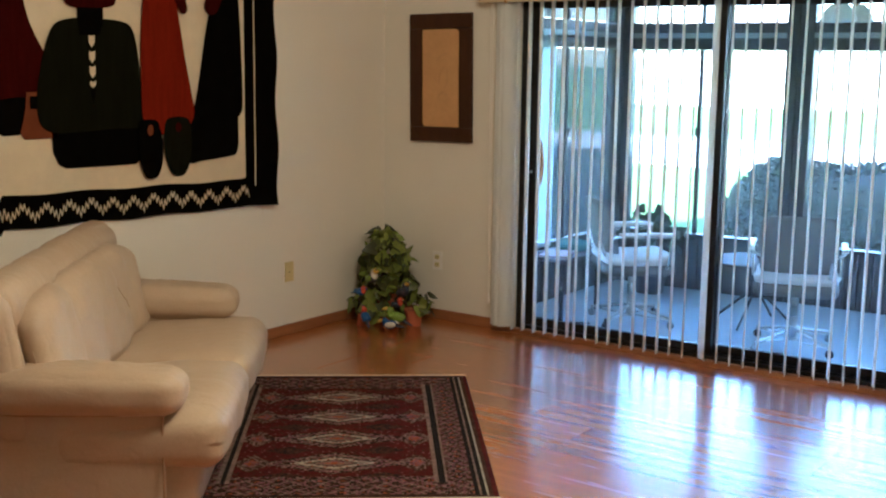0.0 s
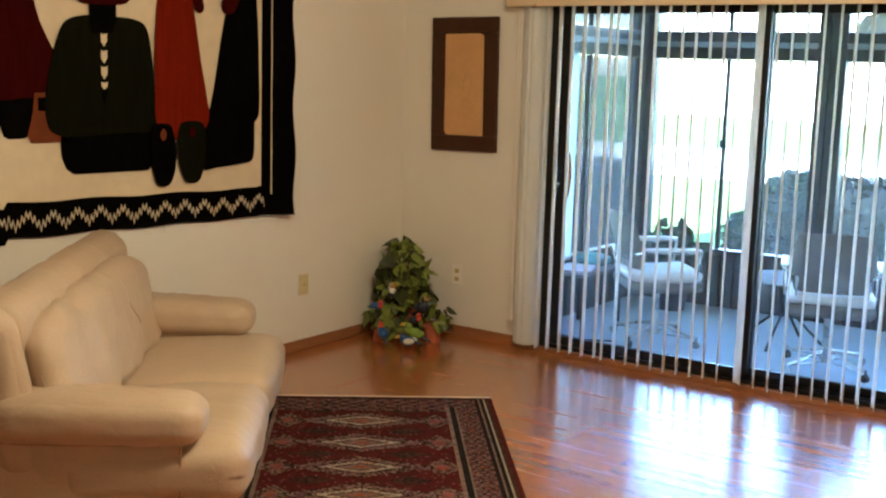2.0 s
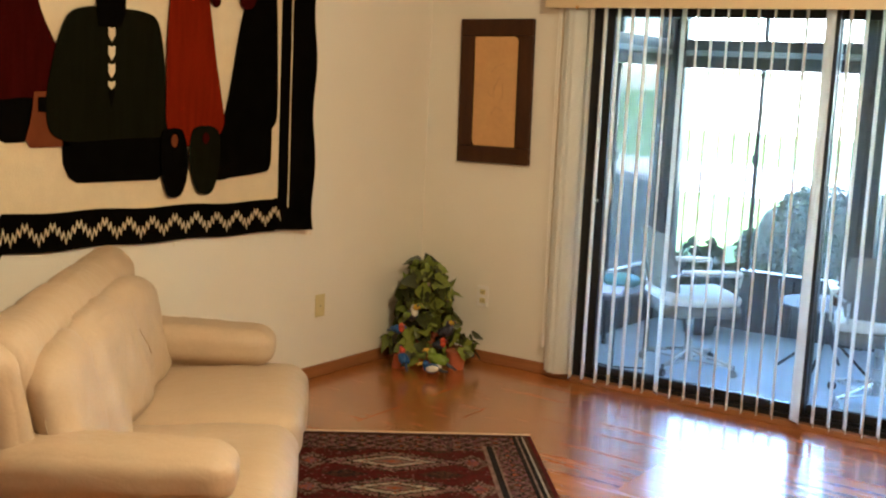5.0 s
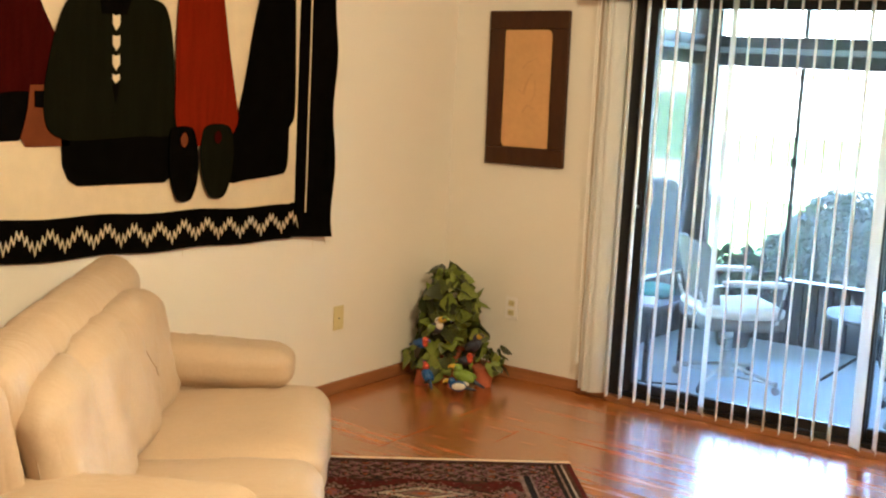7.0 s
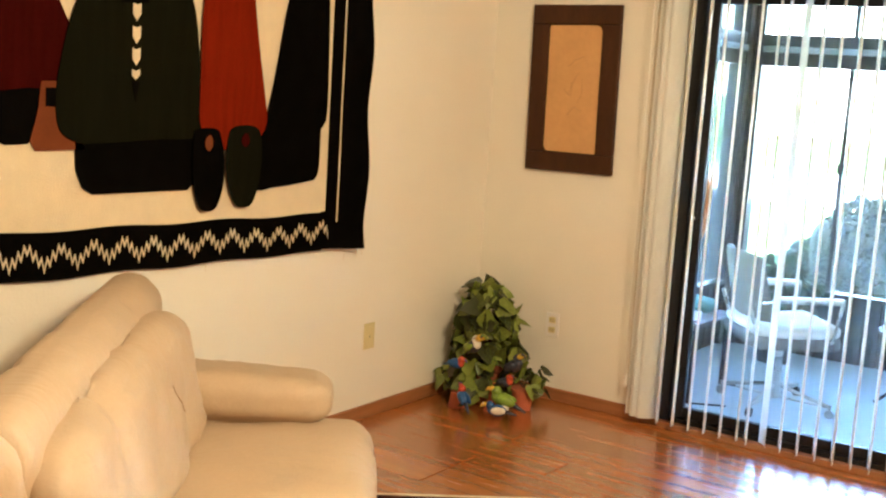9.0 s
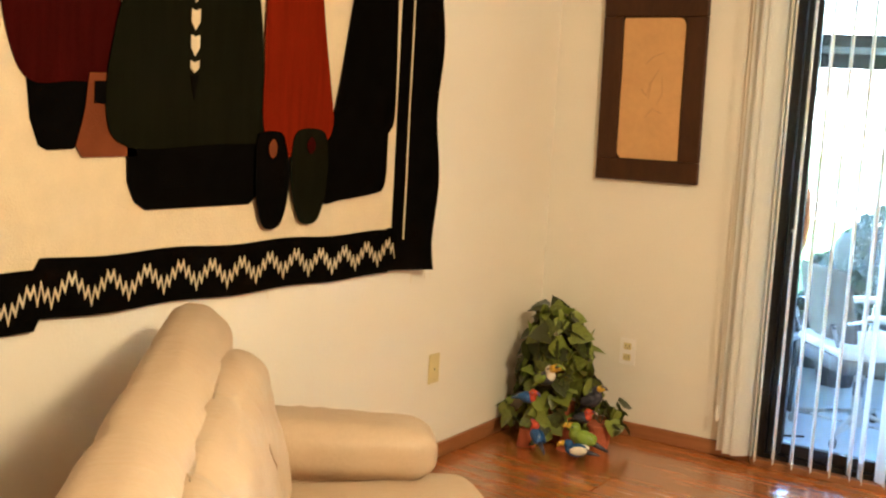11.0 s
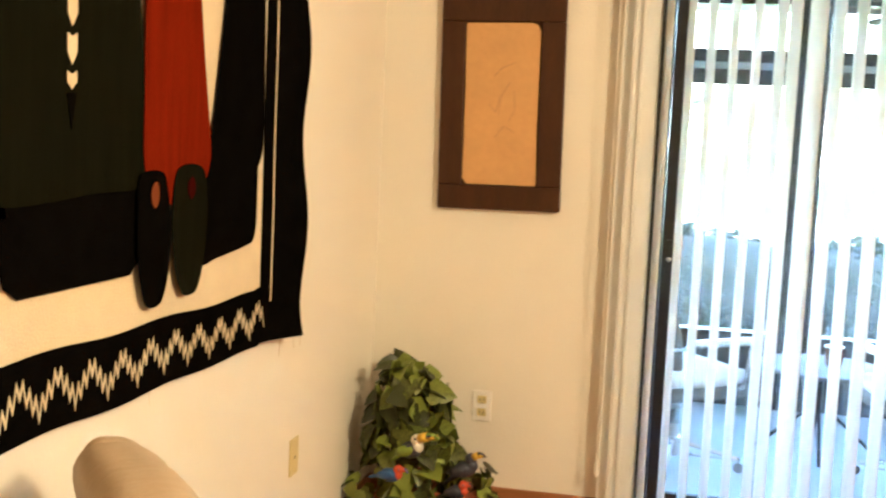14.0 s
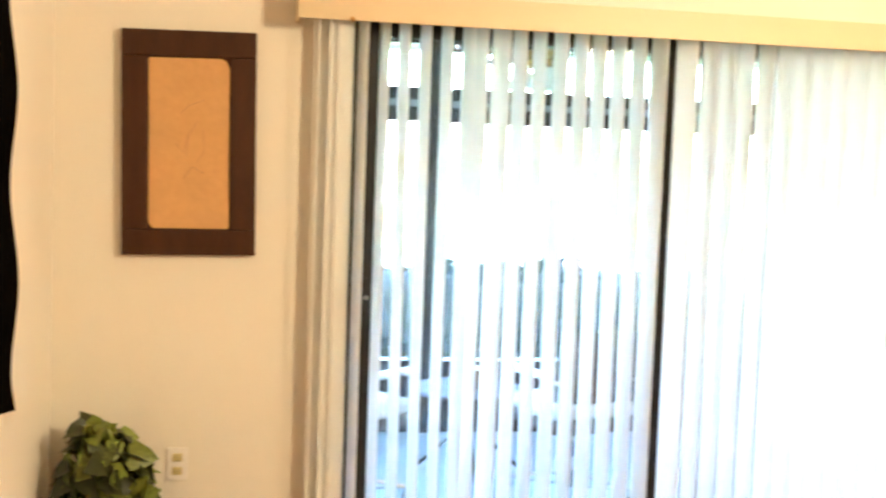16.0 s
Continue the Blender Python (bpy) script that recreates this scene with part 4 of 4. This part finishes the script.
def screen_wall(name, length, post_at, mid_at, m, corner=True):
    """A screened bay wall: posts, beam with rail, fluted kick boards and panes, along local x."""
    w = thing(name, "dark bronze screen wall with fluted kick boards and clear panes", "screen wall", m, kind="structure")
    for p in post_at:
        part("post", boxes((p - 0.10, p - 0.012, -0.05, 0.05, 0, 2.36), (p + 0.012, p + 0.10, -0.05, 0.05, 0, 2.36), (p - 0.012, p + 0.012, -0.035, 0.035, 0, 2.36), bevel=0.003), BRONZE, w)
    edges = [(a + 0.102, b - 0.102) for a, b in zip(post_at, post_at[1:])]
    for a, b in edges:
        part("beam", boxes((a, b, -0.04, 0.04, 1.85, 2.05), bevel=0.003), BRONZE, w)
        part("rail", boxes((a, b, -0.055, -0.041, 1.935, 1.975), bevel=0.003), ALU, w, "grey aluminium rail")
        part("head", boxes((a, b, -0.04, 0.04, 2.30, 2.36), bevel=0.003), BRONZE, w)
        part("sill", boxes((a, b, -0.05, 0.045, 0.41, 0.44), bevel=0.003), BRONZE, w)
        n = max(1, round((b - a) / 0.105))
        for i in range(n):
            x0 = a + (b - a) * i / n
            x1 = a + (b - a) * (i + 1) / n
            part("board", boxes((x0 + 0.004, x1 - 0.004, -0.022, 0.012, 0.0, 0.408), bevel=0.004), KICK, w)
        part("backing", boxes((a, b, 0.013, 0.02, 0.0, 0.408)), KICK, w)
        for z0, z1 in ((0.445, 1.845), (2.055, 2.295)):
            g = part("pane", boxes((a, b, -0.002, 0.002, z0, z1)), SCREEN, w)
            g.visible_shadow = False
    for p in mid_at:
        part("mullion", boxes((p - 0.013, p + 0.013, -0.02, 0.02, 0.442, 1.848), bevel=0.002), BRONZE, w)
        part("mullion", boxes((p - 0.013, p + 0.013, -0.02, 0.02, 2.052, 2.298), bevel=0.002), BRONZE, w)
        part("latch", boxes((p - 0.022, p + 0.022, -0.032, -0.021, 1.20, 1.26), bevel=0.002), BLACK_MET, w)
    return w


screen_wall("porch_screen_north", 5.8, (0.31, 1.74, 3.17, 4.60, 5.95), (0.98, 2.46, 3.88, 5.27), pose(0, PY, PF))
screen_wall("porch_screen_west", 2.3, (0.13, 2.46), (0.80, 1.62), pose(0.30, 0.14, PF, 0, 0, 90))
screen_wall("porch_screen_east", 2.3, (0.10, 1.35, 2.34), (0.72,), pose(5.95, 0.14, PF, 0, 0, 90))
# added thin translucent panel, a stand-in for a pale blue-white strip
tagged(part("pale_panel", boxes((0.345, 0.352, 1.25, 1.52, 0.247, 1.765)), PANEL_PL), "pale blue-white translucent panel against the screen wall", "window shade")

# swivel chairs on the porch


def swivel_chair(m, label):
    c = thing("swivel_chair", label, "chair", m, group="porch swivel chairs")
    # local: y is the way it faces
    part("seat", pillow((0.48, 0.47, 0.07), 0.033, 0.012, 12, lambda x, y, z: (x, y, z + 0.02 * (y / 0.24) ** 2), pose(0, 0.0, 0.445)), SEAT_FAB, c, "pale padded vinyl seat", True)
    part("seat_pan", pillow((0.50, 0.49, 0.09), 0.042, 0.004, 8, None, pose(0, 0.0, 0.398)), BACK_FAB, c, "", True)

    def back_shape(x, y, z):
        taper = 1.0 - 0.9 * max(0.0, z - 0.02) ** 1.2 - 0.6 * max(0.0, -z - 0.04)
        return (x * taper, y + 0.096 * (x / 0.24) ** 2 - 0.25 * (z + 0.17), z - 0.25 * x * x)
    part("backrest", pillow((0.46, 0.032, 0.35), 0.015, 0.004, 14, back_shape, pose(0, -0.235, 0.685)), BACK_FAB, c, "grey padded backrest", True)
    for s in (-1, 1):
        part("arm_frame", chain([(s * 0.215, -0.20, 0.60), (s * 0.275, -0.16, 0.625), (s * 0.275, 0.20, 0.625), (s * 0.265, 0.17, 0.42), (s * 0.2, 0.12, 0.375)], 0.009), CHROME, c)
        part("arm_pad", pillow((0.042, 0.36, 0.022), 0.010, 0, 6, None, pose(s * 0.275, 0.02, 0.642)), ARM_WHITE, c, "white arm pad", True)
        part("back_upright", chain([(s * 0.20, -0.27, 0.60), (s * 0.19, -0.20, 0.40), (s * 0.16, -0.05, 0.365)], 0.010), CHROME, c)
    bm = bmesh.new()
    tube(bm, (0, 0, 0.36), (0, 0, 0.10), 0.026)
    tube(bm, (0, 0, 0.14), (0, 0, 0.05), 0.036)
    part("column", bm, CHROME, c)
    for k in range(4):
        a = radians(45 + 90 * k)
        e = (0.31 * math.cos(a), 0.31 * math.sin(a))
        leg = part("leg", chain([(0.02 * math.cos(a), 0.02 * math.sin(a), 0.12), (*e, 0.062)], 0.011), CHROME, c)
        bm = bmesh.new()
        tube(bm, (e[0], e[1], 0.075), (e[0], e[1], 0.04), 0.008)
        tube(bm, (e[0] - 0.012 * math.sin(a), e[1] + 0.012 * math.cos(a), 0.024), (e[0] + 0.012 * math.sin(a), e[1] - 0.012 * math.cos(a), 0.024), 0.024, seg=14)
        part("caster", bm, BLACK_MET if k % 2 else ALU, leg, "small caster wheel")
    for k in range(4):
        a, b = radians(45 + 90 * k), radians(135 + 90 * k)
        part("leg_brace", chain([(0.29 * math.cos(a), 0.29 * math.sin(a), 0.060), (0.0, 0.0, 0.055)], 0.006), CHROME, c)
    return c


swivel_chair(pose(1.13, 1.28, PF, 0, 0, -50), "pale-seated swivel chair turned towards the round table")
swivel_chair(pose(2.25, 1.28, PF, 0, 0, 18), "pale-seated swivel chair with its grey back to the room")

table = thing("round_side_table", "low round smoked-top table on thin black legs on the porch", "side table", pose(1.83, 1.75, PF))
part("tabletop", lathe([(0.30, 0.425), (0.305, 0.43), (0.305, 0.44), (0.30, 0.446)], 40), TABLE_TOP, table)
for k in range(4):
    a = radians(-92 + 90 * k)
    part("leg", chain([(0.06 * math.cos(a), 0.06 * math.sin(a), 0.425), (0.05 * math.cos(a), 0.05 * math.sin(a), 0.22), (0.29 * math.cos(a), 0.29 * math.sin(a), 0.012)], 0.009), BLACK_MET, table)
cup = thing("cup", "dark brown glass cup on the round table", "cup", pose(1.88, 1.72, PF + 0.446))
part("bowl", lathe([(0.03, 0.0), (0.042, 0.02), (0.046, 0.10), (0.043, 0.10), (0.038, 0.02)], 20), CUP, cup)
part("lid", lathe([(0.048, 0.101), (0.048, 0.108), (0.01, 0.112)], 20), WHITE_PL, cup)

side = thing("porch_end_table", "small dark end table by the porch screen", "side table", pose(0.60, 1.25, PF))
part("tabletop", boxes((-0.17, 0.17, -0.27, 0.27, 0.40, 0.425), bevel=0.004), TABLE_TOP, side)
for sx in (-1, 1):
    for sy in (-1, 1):
        part("leg", boxes((sx * 0.15 - 0.012, sx * 0.15 + 0.012, sy * 0.25 - 0.012, sy * 0.25 + 0.012, 0, 0.399)), BLACK_MET, side)
tagged(part("magazine", boxes((-0.10, 0.10, -0.14, 0.14, 0, 0.014), bevel=0.002), PAPER), "lilac magazine lying on the end table", "magazine").matrix_basis = pose(0.62, 1.15, PF + 0.426, 0, 0, 20)
tagged(part("folded_cloth", pillow((0.2, 0.16, 0.07), 0.03, 0.01, 8, None, pose(0, 0, 0.036)), TEAL, smooth=True), "folded teal cloth on the end table", "cloth").matrix_basis = pose(0.60, 1.40, PF + 0.426, 0, 0, -10)

bm = chain([(0.42, 0.95, PF + 0.006), (0.6, 0.98, PF + 0.006), (0.78, 0.95, PF + 0.006), (0.95, 1.05, PF + 0.006)], 0.005, 6)
tagged(part("power_cable", bm, BLACK_MET), "thin dark cable lying on the porch floor", "cable")

fern = thing("porch_fern", "leafy potted plant on the porch by the corner post", "potted plant", pose(0.78, 2.32, PF))
part("pot", lathe([(0.10, 0.0), (0.14, 0.22), (0.15, 0.22), (0.15, 0.25), (0.13, 0.25)], 24), KICK, fern)
fern_kinds = []
for me in leaf_kinds:
    me = me.copy()
    me.materials.clear()
    me.materials.append(FERN_LEAF)
    fern_kinds.append(me)
rng = random.Random(33)
stems = bmesh.new()
for i in range(110):
    a = rng.uniform(0, 2 * math.pi)
    el = rng.uniform(0.1, 1.4)
    rad = rng.uniform(0.12, 0.30)
    p = Vector((rad * math.cos(a) * math.cos(el), rad * math.sin(a) * math.cos(el) * 0.8, 0.36 + rad * math.sin(el)))
    put_leaf(fern, p, (math.cos(a), math.sin(a)), rng.uniform(0.06, 0.10), fern_kinds)
    if i % 3 == 0:
        tube(stems, (0, 0, 0.24), p, 0.004, 0.002, 5)
part("stems", stems, STEM, fern)

fan = thing("ceiling_fan", "dark bladed porch ceiling fan with white glass light shades", "ceiling fan", pose(2.22, 2.03, 2.16))
part("rod", chain([(0, 0, 0), (0, 0, -0.10)], 0.012), BRASS, fan)
part("motor", lathe([(0.03, -0.08), (0.10, -0.10), (0.11, -0.15), (0.08, -0.18)], 24), BRASS, fan, "brass motor housing")
for k in range(4):
    a = 20 + 90 * k
    bl = part("blade", boxes((0.14, 0.56, -0.06, 0.06, -0.135, -0.128), bevel=0.003), FRAME_WOOD, fan)
    bl.matrix_basis = pose(0, 0, 0, 8, 0, a)
for k in range(3):
    a = radians(40 + 120 * k)
    c = (0.10 * math.cos(a), 0.10 * math.sin(a))
    sh = part("shade", lathe([(0.02, -0.19), (0.05, -0.22), (0.075, -0.27), (0.085, -0.30), (0.08, -0.305), (0.04, -0.25)], 16, (c[0], c[1], 0)), OPAL, fan, "white scalloped glass shade", True)
    part("shade_holder", chain([(0, 0, -0.17), (c[0], c[1], -0.20)], 0.010), BRASS, fan)

# ---- garden ----
GZ = -0.42
bm = bmesh.new()
v = [bm.verts.new(p) for p in ((-400, -400, GZ), (400, -400, GZ), (400, 600, GZ), (-400, 600, GZ))]
bm.faces.new(v)
bmesh.ops.subdivide_edges(bm, edges=bm.edges, cuts=1, use_grid_fill=True)
tagged(part("ground", bm, LAWN), "sunlit mown lawn", "lawn", kind="structure")
# added pale strip that stands for the overexposed band of ground
tagged(part("driveway", boxes((-30, 40, 15.5, 24, GZ + 0.004, GZ + 0.03)), FAR_PALE), "added pale strip across the lawn, for overexposed ground", "driveway", kind="structure")


def leaf_cloud(points, size, seed, flat=0.6):
    r = random.Random(seed)
    verts, faces = [], []
    for p in points:
        n = Vector((r.gauss(0, 1), r.gauss(0, 1), r.gauss(0, 1) + flat)).normalized()
        a = n.orthogonal().normalized()
        a = Matrix.Rotation(r.uniform(0, 6.28), 3, n) @ a
        b = n.cross(a)
        s = size * r.uniform(0.6, 1.3)
        k = len(verts)
        verts += [p - a * s, p - b * s * 0.45 + n * s * 0.12, p + a * s, p + b * s * 0.45 + n * s * 0.12]
        faces += [(k, k + 1, k + 2), (k, k + 2, k + 3)]
    me = bpy.data.meshes.new("leaves")
    me.from_pydata([tuple(q) for q in verts], [], faces)
    return me


hedge = thing("hedge", "clipped dark green garden hedge beyond the porch", "hedge", pose(0, 0, 0))
rng = random.Random(5)
pts = []
HX0, HX1 = -0.55, 12.5
while len(pts) < 26000:
    x = HX0 + (HX1 - HX0) * rng.random() ** 1.35
    lump = 0.10 * math.sin(x * 2.3) + 0.07 * math.sin(x * 5.1 + 1)
    a = rng.uniform(-0.3, math.pi + 0.3)
    end = min(1.0, max(0.25, (x - HX0) / 0.5)) ** 0.5
    ry, rz = (0.62 + lump * 0.5) * end, (0.86 + lump * 0.5) * end
    k = rng.uniform(0.86, 1.04)
    pts.append(Vector((x + rng.gauss(0, 0.02), 6.95 + ry * k * math.cos(a), GZ + 0.05 + rz * k * max(0.0, math.sin(a)) ** 0.7 if math.sin(a) > 0 else GZ + 0.05 + rng.random() * 0.2)))
me = leaf_cloud(pts, 0.042, 6)
me.materials.append(HEDGE)
lv = new("foliage", me)
lv.parent = hedge
tagged(lv, kind="stuff")
part("inner_twigs", pillow((HX1 - HX0 - 0.45, 1.12, 0.84), 0.3, 0, 14, lambda x, y, z: (x, y + 0.05 * math.sin(x * 3), z + 0.05 * math.sin(x * 2.3 + y * 3)), pose((HX0 + HX1) / 2, 6.95, GZ + 0.41)), HEDGE_IN, hedge)


def tree(x, y, h, r, seed):
    t = thing("tree", "broad leafy garden tree in full leaf", "tree", pose(x, y, GZ), group="far garden trees")
    rr = random.Random(seed)
    bm = bmesh.new()
    tube(bm, (0, 0, 0), (0.1, 0, h * 0.45), 0.20, 0.13, 10)
    limbs = []
    for k in range(7):
        a = k * 0.9 + rr.uniform(-.2, .2)
        e = Vector((r * 0.6 * math.cos(a), r * 0.6 * math.sin(a), h * rr.uniform(0.6, 0.85)))
        tube(bm, (0.09, 0, h * rr.uniform(0.3, 0.44)), e, 0.09, 0.03, 7)
        limbs.append(e)
    part("trunk", bm, BARK, t)
    pts = []
    for e in limbs + [Vector((0, 0, h * 0.85))]:
        for _ in range(330):
            d = Vector((rr.gauss(0, 1), rr.gauss(0, 1), rr.gauss(0, 0.8)))
            pts.append(e + d * r * 0.23)
    me = leaf_cloud(pts, 0.13, seed + 1)
    me.materials.append(HEDGE)
    c = new("crown", me)
    c.parent = t


tree(-14, 62, 4.6, 2.6, 1)
tree(1.5, 70, 5.0, 3.0, 2)
tree(18, 66, 4.8, 2.8, 3)
tree(-30, 68, 5.0, 3.0, 4)


# added pale houses that fill the overexposed white distance
def bungalow(x, y, w, d):
    b = thing("bungalow", "added pale stucco bungalow with grey roof across the lawn", "house", pose(x, y, GZ), group="far bungalows")
    part("wall", boxes((-w / 2, w / 2, 0, d, 0, 2.8)), STUCCO, b)
    bm = bmesh.new()
    q = [bm.verts.new(p) for p in ((-w / 2 - .5, -.5, 2.8), (w / 2 + .5, -.5, 2.8), (w / 2 + .5, d + .5, 2.8), (-w / 2 - .5, d + .5, 2.8), (-w / 2 + 2, d / 2, 4.3), (w / 2 - 2, d / 2, 4.3))]
    for f in ((0, 1, 5, 4), (1, 2, 5), (2, 3, 4, 5), (3, 0, 4), (3, 2, 1, 0)):
        bm.faces.new([q[i] for i in f])
    part("roof", bm, ROOF, b)
    for k in (-0.3, 0.05, 0.32):
        win = part("window", boxes((k * w - 0.7, k * w + 0.7, -0.05, -0.002, 0.9, 2.1), bevel=0.01), WHITE_PL, b)
        # pane is as pale as its wall, overexposure put into its colour
        part("pane", boxes((k * w - 0.62, k * w + 0.62, -0.06, -0.051, 0.98, 2.02)), FAR_PALE, win)


bungalow(-14, 48, 16, 8)
bungalow(10, 52, 18, 8)

# ---- laminate planks, laid along the door wall ----
rng = random.Random(2)
PLW, PLL = 0.193, 1.285


def plank_mesh(length):
    bm = boxes((0, length - 0.0005, 0, PLW - 0.0005, -0.0115, 0.0))
    top = [e for e in bm.edges if all(v.co.z > -0.001 for v in e.verts)]
    bmesh.ops.bevel(bm, geom=top, offset=0.0003, segments=1, affect='EDGES')
    me = bpy.data.meshes.new("plank")
    bm.to_mesh(me)
    bm.free()
    me.materials.append(PLANK)
    return me


plank_full = plank_mesh(PLL)
cut = {}
y = 0.0
while y > ROOM_Y + PLW:
    x = -rng.choice((0.0, 0.32, 0.64, 0.96))
    while x < ROOM_X:
        a, b = max(0.0, x), min(ROOM_X, x + PLL)
        length = round(b - a, 2)
        if length > 0.03:
            if length > PLL - 0.02:
                me = plank_full
            else:
                me = cut.setdefault(length, None) or plank_mesh(length)
                cut[length] = me
            ob = new("plank", me)
            ob.parent = floor
            ob.location = (a, y - PLW, FZ)
        x += PLL
    y -= PLW
